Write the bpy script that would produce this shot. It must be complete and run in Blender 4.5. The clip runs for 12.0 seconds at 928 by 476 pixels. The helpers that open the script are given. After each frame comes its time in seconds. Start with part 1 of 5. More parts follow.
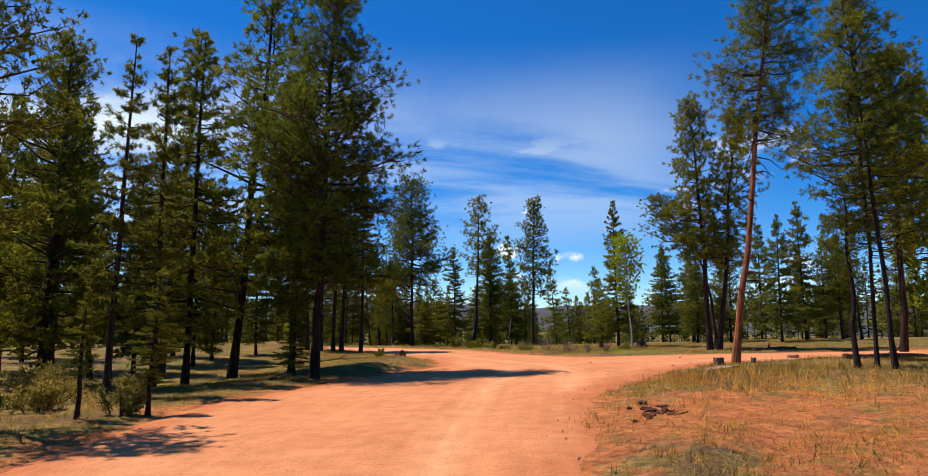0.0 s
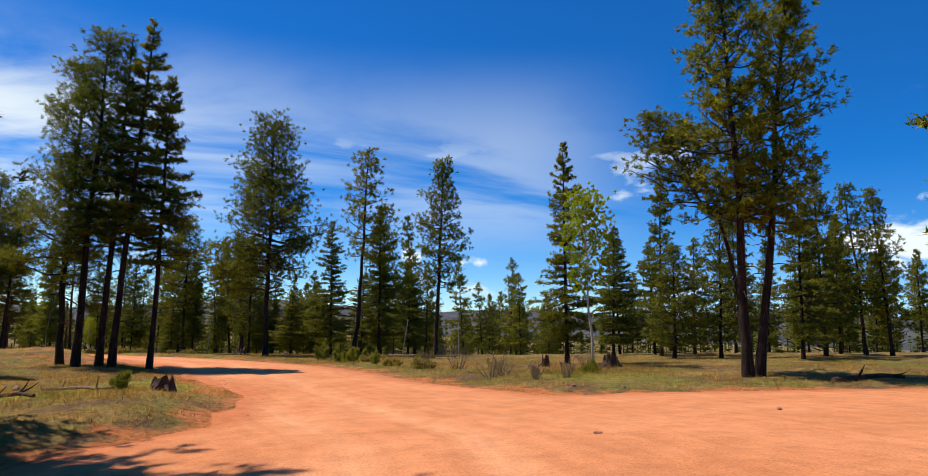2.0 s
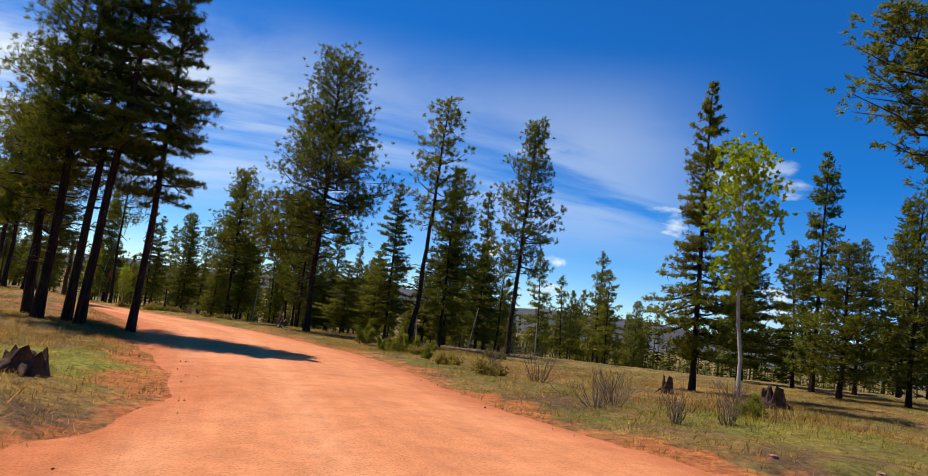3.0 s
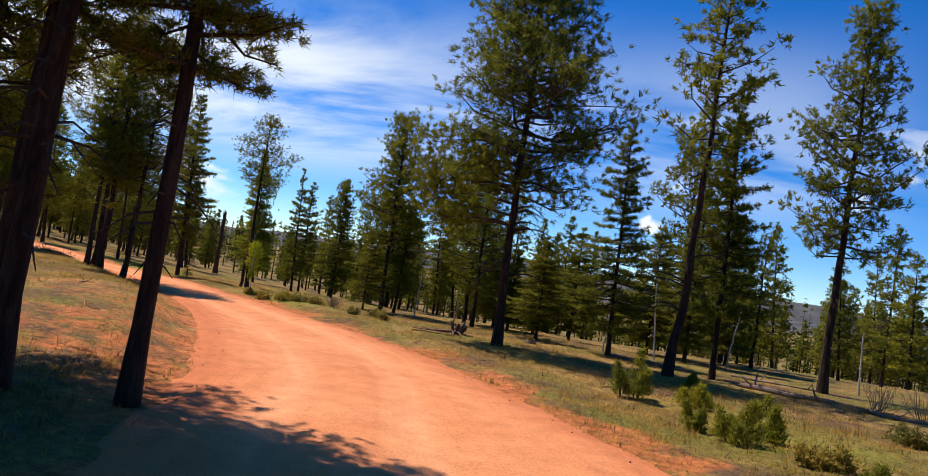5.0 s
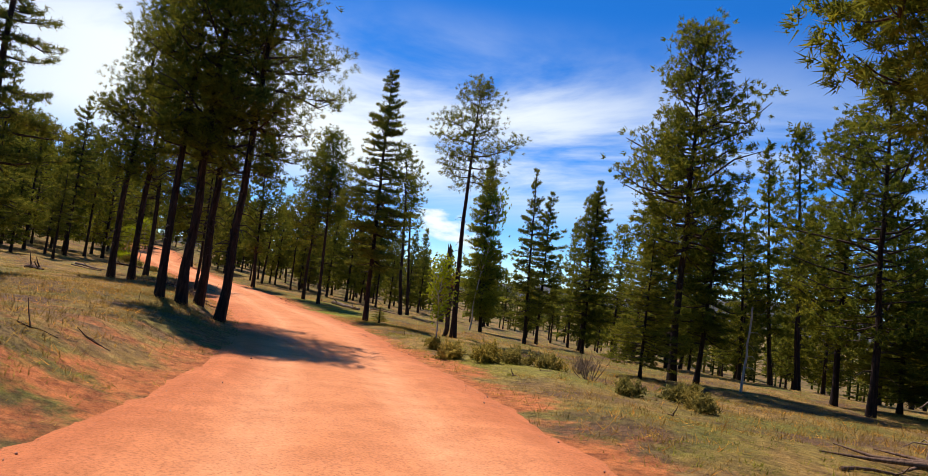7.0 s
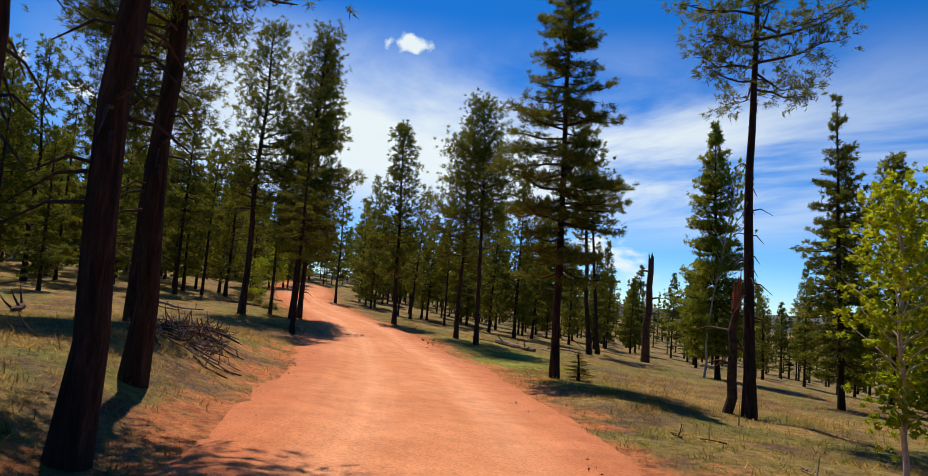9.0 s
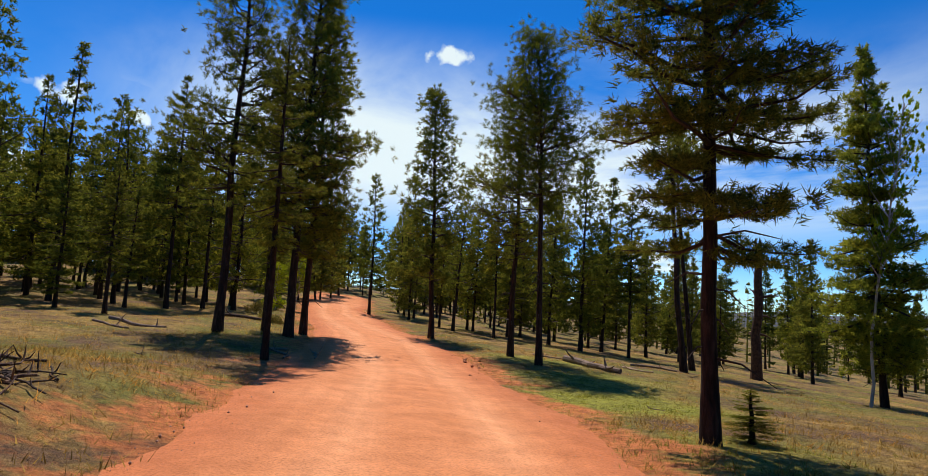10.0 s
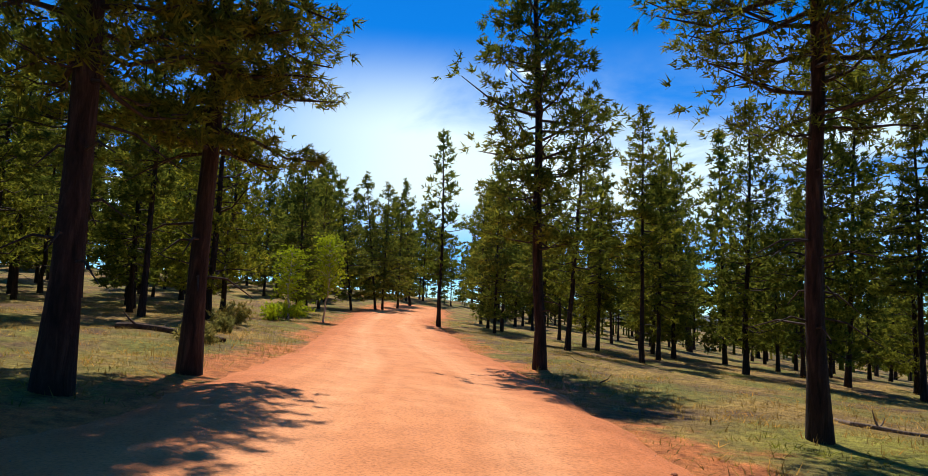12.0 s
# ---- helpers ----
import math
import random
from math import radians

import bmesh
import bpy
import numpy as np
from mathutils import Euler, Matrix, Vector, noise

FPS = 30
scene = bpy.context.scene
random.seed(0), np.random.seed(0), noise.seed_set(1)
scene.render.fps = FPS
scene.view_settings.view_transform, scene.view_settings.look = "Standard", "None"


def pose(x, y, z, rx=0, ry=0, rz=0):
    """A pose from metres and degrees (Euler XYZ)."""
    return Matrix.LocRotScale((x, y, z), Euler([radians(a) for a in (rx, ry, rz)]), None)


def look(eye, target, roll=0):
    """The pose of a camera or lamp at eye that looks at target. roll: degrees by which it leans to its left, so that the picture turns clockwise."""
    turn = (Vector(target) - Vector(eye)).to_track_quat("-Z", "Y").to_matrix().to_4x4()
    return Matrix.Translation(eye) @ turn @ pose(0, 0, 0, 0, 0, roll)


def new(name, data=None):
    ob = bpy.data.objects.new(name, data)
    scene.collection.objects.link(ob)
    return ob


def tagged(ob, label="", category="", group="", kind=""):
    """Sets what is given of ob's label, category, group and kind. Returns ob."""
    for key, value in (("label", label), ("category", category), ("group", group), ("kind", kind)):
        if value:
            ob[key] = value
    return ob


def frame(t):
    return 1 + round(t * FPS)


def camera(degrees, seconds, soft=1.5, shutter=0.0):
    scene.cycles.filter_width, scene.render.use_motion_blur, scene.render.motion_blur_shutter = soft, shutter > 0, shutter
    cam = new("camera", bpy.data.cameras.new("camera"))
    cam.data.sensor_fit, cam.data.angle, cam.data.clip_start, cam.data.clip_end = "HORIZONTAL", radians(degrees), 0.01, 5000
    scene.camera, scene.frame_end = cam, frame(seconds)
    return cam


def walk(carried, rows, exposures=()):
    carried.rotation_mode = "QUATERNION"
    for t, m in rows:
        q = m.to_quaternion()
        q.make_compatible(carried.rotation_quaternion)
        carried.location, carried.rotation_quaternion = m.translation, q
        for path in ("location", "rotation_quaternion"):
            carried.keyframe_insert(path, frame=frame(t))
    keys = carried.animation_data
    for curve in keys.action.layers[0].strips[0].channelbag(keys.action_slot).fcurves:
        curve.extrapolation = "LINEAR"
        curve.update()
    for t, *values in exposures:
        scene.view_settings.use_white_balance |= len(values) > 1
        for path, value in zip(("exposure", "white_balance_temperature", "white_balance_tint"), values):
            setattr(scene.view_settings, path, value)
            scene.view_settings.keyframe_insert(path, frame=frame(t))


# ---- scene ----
# camera: metres, then yaw, pitch and roll in degrees
cam = camera(69.15, 12.0, soft=0.5)
ROWS = [
    (0.0, 0.13, -0.66, 1.57, 0.71, 6.86, -0.37),
    (0.5, 0.32, 4.05, 1.51, -2.10, 5.28, 0.59),
    (1.0, 0.62, 8.25, 1.34, -5.10, 6.68, -1.58),
    (1.2, 0.79, 9.73, 1.36, -6.51, 7.92, -2.54),
    (1.5, 1.04, 11.96, 1.40, -7.20, 7.02, -0.47),
    (2.0, 1.47, 15.32, 1.41, -7.51, 7.28, -1.38),
    (2.5, 2.11, 18.65, 1.43, -5.07, 6.54, -3.72),
    (3.0, 2.05, 22.90, 1.25, -1.35, 6.31, -7.67),
    (3.2, 2.01, 24.29, 1.24, 0.18, 5.81, -9.03),
    (4.8, -1.41, 34.56, 1.57, 10.30, 3.12, -8.94),
    (5.0, -1.90, 35.92, 1.57, 11.82, 2.48, -8.81),
    (5.5, -3.22, 39.77, 1.20, 16.14, 4.36, -7.30),
    (6.0, -4.69, 43.57, 0.99, 21.77, 4.13, -8.29),
    (6.5, -5.81, 46.83, 0.72, 27.86, 4.24, -7.68),
    (7.0, -7.56, 49.86, 0.61, 33.12, 3.85, -7.48),
    (7.5, -9.68, 52.63, 0.38, 37.70, 3.68, -7.24),
    (7.7, -10.58, 53.59, 0.30, 39.20, 4.72, -7.33),
    (9.3, -17.88, 60.53, 0.17, 48.34, 4.92, -4.00),
    (9.5, -18.99, 61.56, 0.08, 49.17, 5.03, -3.48),
    (10.0, -21.98, 64.06, 0.02, 51.08, 5.50, -3.28),
    (10.5, -25.22, 66.54, -0.16, 52.72, 5.02, -2.97),
    (11.0, -28.34, 68.77, -0.32, 54.41, 5.89, -2.73),
    (11.5, -31.39, 70.75, -0.41, 56.24, 6.42, -3.21),
    (12.0, -34.50, 72.72, -0.51, 58.45, 6.41, -2.41),
]
walk(cam, [(t, pose(x, y, z, 90 + pitch, roll, yaw)) for t, x, y, z, yaw, pitch, roll in ROWS],
     exposures=[(0.0, 0.14, 6950, 24), (3.0, 0.06, 6900, 26), (4.9, 0.18, 7050, 29), (7.5, 0.19, 7050, 28), (9.5, -0.07, 6850, 24), (10.6, 0.16, 6720, 20), (12.0, 0.24, 6600, 15)])

# ---------------------------------------------------------------- light
SUN_EL, SUN_AZ = 61.0, -66.0  # degrees up; degrees clockwise from +y


PUFFS = ((-53.8, 20.6, 2.6, 1.0), (-83.5, 13.5, 2.5, 1.1), (-78.3, 12.6, 1.4, 0.7), (3.4, 5.8, 2.2, 0.8), (7.8, 5.2, 1.8, 0.6), (42.6, 9.3, 1.8, 0.8), (40.3, 5.0, 1.6, 0.7))  # bearing, height, half width, half height in degrees


def sky_world():
    w = bpy.data.worlds.new("sky")
    scene.world = w
    w.use_nodes = True
    nt = w.node_tree
    nt.nodes.clear()
    n = lambda kind: nt.nodes.new(kind)
    L = nt.links.new

    def math_node(op, a, b=None, clamp=False):
        m = n("ShaderNodeMath")
        m.operation, m.use_clamp = op, clamp
        for i, v in enumerate((a, b)):
            if v is None:
                continue
            if isinstance(v, (int, float)):
                m.inputs[i].default_value = v
            else:
                L(v, m.inputs[i])
        return m.outputs[0]

    def remap(v, a, b, c, d):
        m = n("ShaderNodeMapRange")
        m.interpolation_type = "SMOOTHSTEP"
        L(v, m.inputs["Value"])
        for k, q in zip(("From Min", "From Max", "To Min", "To Max"), (a, b, c, d)):
            m.inputs[k].default_value = q
        return m.outputs["Result"]

    sky = n("ShaderNodeTexSky")
    sky.sky_type, sky.sun_disc = "NISHITA", False
    sky.sun_elevation, sky.sun_rotation = radians(SUN_EL), radians(SUN_AZ)
    sky.altitude, sky.air_density, sky.dust_density, sky.ozone_density = 2200, 1.0, 0.0, 3.0
    hue = n("ShaderNodeHueSaturation")
    hue.inputs["Saturation"].default_value, hue.inputs["Value"].default_value = 1.5, 1.15
    L(sky.outputs[0], hue.inputs["Color"])
    tc = n("ShaderNodeTexCoord")
    sep = n("ShaderNodeSeparateXYZ")
    L(tc.outputs["Generated"], sep.inputs[0])
    X, Y, Z = sep.outputs
    h = math_node("ADD", math_node("MAXIMUM", Z, 0.0), 0.10)
    u, v = math_node("DIVIDE", X, h), math_node("DIVIDE", Y, h)
    uv = n("ShaderNodeCombineXYZ")
    L(u, uv.inputs[0]), L(v, uv.inputs[1])
    # thin high veil, drawn out into streaks
    mp = n("ShaderNodeMapping")
    mp.inputs["Rotation"].default_value = (0, 0, radians(38))
    mp.inputs["Scale"].default_value = (0.20, 0.42, 1)
    mp.inputs["Location"].default_value = (0.3, 0.1, 0)
    L(uv.outputs[0], mp.inputs[0])
    veil = n("ShaderNodeTexNoise")
    veil.inputs["Scale"].default_value, veil.inputs["Detail"].default_value = 1.6, 10
    veil.inputs["Roughness"].default_value, veil.inputs["Distortion"].default_value = 0.58, 0.9
    L(mp.outputs[0], veil.inputs["Vector"])
    big = n("ShaderNodeTexNoise")
    big.inputs["Scale"].default_value, big.inputs["Detail"].default_value = 0.22, 2
    L(uv.outputs[0], big.inputs["Vector"])
    band = math_node("MULTIPLY", remap(Z, 0.07, 0.18, 0, 1), remap(Z, 0.25, 0.40, 1, 0))
    bearing = math_node("MULTIPLY", math_node("ARCTAN2", X, Y), 180 / math.pi)
    west = math_node("MULTIPLY", remap(bearing, -86, -62, 0.05, 1), math_node("MULTIPLY", remap(bearing, -36, 0, 1, 0.34), remap(bearing, 10, 26, 1, 0)))
    veil_f = math_node("MULTIPLY", remap(veil.outputs[0], 0.33, 0.56, 0, 1), band)
    veil_f = math_node("MULTIPLY", veil_f, west)
    veil_f = math_node("MULTIPLY", veil_f, remap(big.outputs[0], 0.30, 0.50, 0.75, 1))
    # small puffs low over the horizon
    mp2 = n("ShaderNodeMapping")
    mp2.inputs["Scale"].default_value = (5.2, 5.2, 13)
    L(tc.outputs["Generated"], mp2.inputs[0])
    puff = n("ShaderNodeTexNoise")
    puff.inputs["Scale"].default_value, puff.inputs["Detail"].default_value = 1.0, 6
    puff.inputs["Roughness"].default_value = 0.5
    L(mp2.outputs[0], puff.inputs["Vector"])
    low = math_node("MULTIPLY", remap(Z, 0.03, 0.07, 0, 1), remap(Z, 0.14, 0.32, 1, 0))
    puff_f = math_node("MULTIPLY", remap(puff.outputs[0], 0.575, 0.65, 0, 1), low)
    # a few bright fair-weather puffs
    rise = math_node("MULTIPLY", math_node("ARCSINE", Z), 180 / math.pi)
    rag = n("ShaderNodeTexNoise")
    rag.inputs["Scale"].default_value, rag.inputs["Detail"].default_value = 34.0, 8
    L(tc.outputs["Generated"], rag.inputs["Vector"])
    for a0, e0, wa, we in PUFFS:
        da = math_node("POWER", math_node("DIVIDE", math_node("SUBTRACT", bearing, a0), wa), 2)
        de = math_node("POWER", math_node("DIVIDE", math_node("SUBTRACT", rise, e0), we), 2)
        body = math_node("SUBTRACT", math_node("MULTIPLY", rag.outputs[0], 5.0), math_node("ADD", da, de))
        puff_f = math_node("MAXIMUM", puff_f, remap(body, 1.7, 2.8, 0, 0.95))
    f = math_node("MAXIMUM", math_node("MULTIPLY", veil_f, 0.95), puff_f, clamp=True)
    mix = n("ShaderNodeMix")
    mix.data_type = "RGBA"
    L(f, mix.inputs["Factor"])
    deep = n("ShaderNodeMix")
    deep.data_type, deep.blend_type = "RGBA", "MULTIPLY"
    deep.inputs["Factor"].default_value = 1.0
    deep.inputs[7].default_value = (0.65, 0.94, 1.07, 1)
    L(hue.outputs[0], deep.inputs[6])
    L(deep.outputs[2], mix.inputs[6])
    mix.inputs[7].default_value = (7.0, 8.9, 8.8, 1)
    bg = n("ShaderNodeBackground")
    bg.inputs["Strength"].default_value = 0.11
    L(mix.outputs[2], bg.inputs["Color"])
    out = n("ShaderNodeOutputWorld")
    L(bg.outputs[0], out.inputs[0])


sky_world()
sun = new("sun", bpy.data.lights.new("sun", "SUN"))
sun.data.energy, sun.data.angle, sun.data.color = 4.9, radians(0.55), (1.0, 0.95, 0.86)
el, az = radians(SUN_EL), radians(SUN_AZ)
toward = Vector((math.cos(el) * math.sin(az), math.cos(el) * math.cos(az), math.sin(el)))
sun.matrix_world = look(toward * 300, (0, 0, 0))


# ---------------------------------------------------------------- materials
def material(name, rough=0.9):
    m = bpy.data.materials.new(name)
    m.use_nodes = True
    nt = m.node_tree
    b = nt.nodes["Principled BSDF"]
    b.inputs["Roughness"].default_value = rough
    b.inputs["Specular IOR Level"].default_value = 0.25
    return m, nt, b


def noise_tex(nt, scale, detail=4, rough=0.55, vec=None, distort=0.0):
    t = nt.nodes.new("ShaderNodeTexNoise")
    t.inputs["Scale"].default_value, t.inputs["Detail"].default_value = scale, detail
    t.inputs["Roughness"].default_value, t.inputs["Distortion"].default_value = rough, distort
    if vec is not None:
        nt.links.new(vec, t.inputs["Vector"])
    return t.outputs["Fac"]


def ramp(nt, fac, *stops):
    r = nt.nodes.new("ShaderNodeValToRGB")
    e = r.color_ramp.elements
    while len(e) < len(stops):
        e.new(0.5)
    for k, (p, c) in zip(e, stops):
        k.position, k.color = p, (*c, 1) if len(c) == 3 else c
    nt.links.new(fac, r.inputs[0])
    return r.outputs[0]


def mix(nt, fac, a, b, blend="MIX"):
    m = nt.nodes.new("ShaderNodeMix")
    m.data_type, m.blend_type = "RGBA", blend
    for v, i in ((fac, 0), (a, 6), (b, 7)):
        if isinstance(v, tuple):
            m.inputs[i].default_value = (*v, 1)
        elif isinstance(v, (int, float)):
            m.inputs[i].default_value = v
        else:
            nt.links.new(v, m.inputs[i])
    return m.outputs[2]


def world_pos(nt):
    return nt.nodes.new("ShaderNodeNewGeometry").outputs["Position"]


def stretch(nt, vec, s):
    m = nt.nodes.new("ShaderNodeMapping")
    m.inputs["Scale"].default_value = s
    nt.links.new(vec, m.inputs[0])
    return m.outputs[0]


def bump(nt, b, height, strength, dist):
    k = nt.nodes.new("ShaderNodeBump")
    k.inputs["Strength"].default_value, k.inputs["Distance"].default_value = strength, dist
    nt.links.new(height, k.inputs["Height"])
    nt.links.new(k.outputs[0], b.inputs["Normal"])


def attribute(nt, name):
    a = nt.nodes.new("ShaderNodeAttribute")
    a.attribute_name = name
    return a.outputs["Fac"]


def mat_road():
    m, nt, b = material("red_gravel", 0.95)
    p = world_pos(nt)
    base = ramp(nt, noise_tex(nt, 0.35, 5, 0.6, p), (0.3, (0.61, 0.235, 0.085)), (0.55, (0.69, 0.282, 0.112)), (0.75, (0.74, 0.325, 0.138)))
    worn = mix(nt, ramp(nt, attribute(nt, "track"), (0.15, (0, 0, 0)), (0.9, (1, 1, 1))), base, (0.77, 0.358, 0.160))
    edge = mix(nt, attribute(nt, "edge"), worn, (0.52, 0.165, 0.055))
    grit = ramp(nt, noise_tex(nt, 38, 4, 0.7, p), (0.32, (0.66, 0.62, 0.60)), (0.5, (1, 1, 1)), (0.72, (1.16, 1.14, 1.1)))
    col = mix(nt, 1.0, edge, grit, "MULTIPLY")
    streak = ramp(nt, noise_tex(nt, 2.2, 6, 0.65, p), (0.35, (0.84, 0.82, 0.80)), (0.62, (1.04, 1.04, 1.04)))
    col = mix(nt, 1.0, col, streak, "MULTIPLY")
    lane = nt.nodes.new("ShaderNodeCombineXYZ")
    nt.links.new(attribute(nt, "lane"), lane.inputs[0])
    nt.links.new(noise_tex(nt, 0.12, 1, 0.5, p), lane.inputs[1])
    rut = ramp(nt, noise_tex(nt, 5.5, 3, 0.6, lane.outputs[0]), (0.36, (0.86, 0.84, 0.82)), (0.55, (1, 1, 1)), (0.7, (1.10, 1.12, 1.14)))
    col = mix(nt, 0.45, col, rut, "MULTIPLY")
    nt.links.new(col, b.inputs["Base Color"])
    bump(nt, b, noise_tex(nt, 24, 6, 0.75, p), 0.55, 0.03)
    return m


def mat_ground():
    m, nt, b = material("dry_meadow", 0.95)
    p = world_pos(nt)
    straw = ramp(nt, noise_tex(nt, 6, 5, 0.7, p), (0.3, (0.19, 0.118, 0.030)), (0.52, (0.345, 0.225, 0.060)), (0.75, (0.46, 0.325, 0.098)))
    green = ramp(nt, noise_tex(nt, 9, 5, 0.7, p), (0.3, (0.092, 0.097, 0.016)), (0.7, (0.255, 0.24, 0.043)))
    duff = ramp(nt, noise_tex(nt, 14, 5, 0.7, p), (0.3, (0.085, 0.050, 0.025)), (0.7, (0.235, 0.142, 0.068)))
    c = mix(nt, ramp(nt, noise_tex(nt, 0.33, 4, 0.6, p), (0.42, (0, 0, 0)), (0.58, (1, 1, 1))), straw, green)
    c = mix(nt, ramp(nt, noise_tex(nt, 0.55, 5, 0.65, stretch(nt, p, (1, 1, 1.7))), (0.46, (0, 0, 0)), (0.62, (1, 1, 1))), c, duff)
    lawn = ramp(nt, noise_tex(nt, 11, 5, 0.7, p), (0.3, (0.15, 0.175, 0.018)), (0.7, (0.37, 0.375, 0.05)))
    c = mix(nt, attribute(nt, "lawn"), c, lawn)
    soil = ramp(nt, noise_tex(nt, 3, 6, 0.7, p), (0.3, (0.46, 0.145, 0.042)), (0.6, (0.60, 0.215, 0.066)), (0.8, (0.64, 0.26, 0.092)))
    ragged = nt.nodes.new("ShaderNodeMath")
    ragged.operation = "MULTIPLY_ADD"
    nt.links.new(noise_tex(nt, 1.7, 7, 0.72, p), ragged.inputs[0])
    ragged.inputs[1].default_value = 1.6
    nt.links.new(attribute(nt, "soil"), ragged.inputs[2])
    span = nt.nodes.new("ShaderNodeMapRange")
    nt.links.new(ragged.outputs[0], span.inputs["Value"])
    span.inputs["From Min"].default_value, span.inputs["From Max"].default_value = 1.38, 1.68
    c = mix(nt, span.outputs["Result"], c, soil)
    c = mix(nt, 1.0, c, ramp(nt, noise_tex(nt, 55, 3, 0.7, p), (0.3, (0.62, 0.6, 0.58)), (0.55, (1, 1, 1)), (0.75, (1.2, 1.2, 1.15))), "MULTIPLY")
    c = mix(nt, 1.0, c, ramp(nt, noise_tex(nt, 2.6, 5, 0.7, p), (0.34, (0.66, 0.63, 0.60)), (0.52, (0.98, 0.98, 0.96)), (0.7, (1.14, 1.12, 1.06))), "MULTIPLY")
    c = mix(nt, 1.0, c, ramp(nt, noise_tex(nt, 7.5, 4, 0.7, p), (0.36, (0.60, 0.57, 0.54)), (0.5, (1, 1, 1)), (0.66, (1.22, 1.2, 1.1))), "MULTIPLY")
    nt.links.new(c, b.inputs["Base Color"])
    bump(nt, b, noise_tex(nt, 16, 7, 0.75, p), 0.8, 0.07)
    return m


def mat_bark(name, dark, light, plates):
    m, nt, b = material(name, 0.92)
    tc = nt.nodes.new("ShaderNodeTexCoord").outputs["Object"]
    s = stretch(nt, tc, (9, 9, 1.6))
    f = noise_tex(nt, 1.6, 6, 0.65, s, 0.4)
    c = ramp(nt, f, (0.34, dark), (0.52, light), (0.68, plates))
    oi = nt.nodes.new("ShaderNodeObjectInfo").outputs["Random"]
    c = mix(nt, 1.0, c, ramp(nt, oi, (0.0, (0.75, 0.75, 0.78)), (1.0, (1.15, 1.08, 1.0))), "MULTIPLY")
    nt.links.new(c, b.inputs["Base Color"])
    bump(nt, b, f, 1.0, 0.06)
    return m


def mat_leaf(name, dark, mid, light, clear=0.3, round_=0.0):
    m = bpy.data.materials.new(name)
    m.use_nodes = True
    nt = m.node_tree
    nt.nodes.clear()
    g = nt.nodes.new("ShaderNodeNewGeometry")
    c = ramp(nt, g.outputs["Random Per Island"], (0.0, dark), (0.5, mid), (1.0, light))
    oi = nt.nodes.new("ShaderNodeObjectInfo").outputs["Random"]
    c = mix(nt, 1.0, c, ramp(nt, oi, (0.0, (0.74, 0.84, 0.80)), (0.5, (1, 1, 1)), (1.0, (1.17, 1.14, 0.82))), "MULTIPLY")
    clump = ramp(nt, noise_tex(nt, 1.1, 3, 0.6, g.outputs["Position"]), (0.33, (0.66, 0.72, 0.76)), (0.67, (1.34, 1.2, 0.9)))
    c = mix(nt, 1.0, c, clump, "MULTIPLY")
    d = nt.nodes.new("ShaderNodeBsdfDiffuse")
    t = nt.nodes.new("ShaderNodeBsdfTranslucent")
    x = nt.nodes.new("ShaderNodeMixShader")
    x.inputs[0].default_value = clear
    nt.links.new(c, d.inputs[0])
    nt.links.new(c, t.inputs[0])
    if round_:  # needles stand in sprays that together shade like a rounded clump
        puff = nt.nodes.new("ShaderNodeAttribute")
        puff.attribute_name = "puff"
        out = nt.nodes.new("ShaderNodeVectorTransform")
        out.vector_type, out.convert_from, out.convert_to = "VECTOR", "OBJECT", "WORLD"
        nt.links.new(puff.outputs["Vector"], out.inputs[0])
        unit = nt.nodes.new("ShaderNodeVectorMath")
        unit.operation = "NORMALIZE"
        nt.links.new(out.outputs[0], unit.inputs[0])
        both = nt.nodes.new("ShaderNodeMix")
        both.data_type = "VECTOR"
        both.inputs[0].default_value = round_
        nt.links.new(g.outputs["Normal"], both.inputs[4])
        nt.links.new(unit.outputs[0], both.inputs[5])
        last = nt.nodes.new("ShaderNodeVectorMath")
        last.operation = "NORMALIZE"
        nt.links.new(both.outputs[1], last.inputs[0])
        nt.links.new(last.outputs[0], d.inputs["Normal"])
    nt.links.new(d.outputs[0], x.inputs[1])
    nt.links.new(t.outputs[0], x.inputs[2])
    o = nt.nodes.new("ShaderNodeOutputMaterial")
    nt.links.new(x.outputs[0], o.inputs[0])
    return m


def mat_plain(name, dark, light, scale=12, rough=0.9, stretched=(1, 1, 1), depth=0.02):
    m, nt, b = material(name, rough)
    tc = nt.nodes.new("ShaderNodeTexCoord").outputs["Object"]
    f = noise_tex(nt, scale, 6, 0.65, stretch(nt, tc, stretched))
    nt.links.new(ramp(nt, f, (0.3, dark), (0.7, light)), b.inputs["Base Color"])
    bump(nt, b, f, 0.7, depth)
    return m


M_ROAD, M_GROUND = mat_road(), mat_ground()
M_BARK = mat_bark("pine_bark", (0.012, 0.009, 0.0075), (0.040, 0.026, 0.019), (0.085, 0.054, 0.038))
M_REDBARK = mat_bark("red_pine_bark", (0.09, 0.028, 0.013), (0.36, 0.13, 0.052), (0.52, 0.215, 0.095))
M_TWIG = mat_plain("twig_wood", (0.02, 0.015, 0.012), (0.085, 0.06, 0.043), 20)
M_PINE = mat_leaf("pine_needles", (0.084, 0.103, 0.017), (0.174, 0.202, 0.028), (0.29, 0.30, 0.042), 0.5, 0.5)
M_FIR = mat_leaf("fir_needles", (0.076, 0.098, 0.019), (0.166, 0.190, 0.030), (0.28, 0.28, 0.042), 0.5, 0.5)
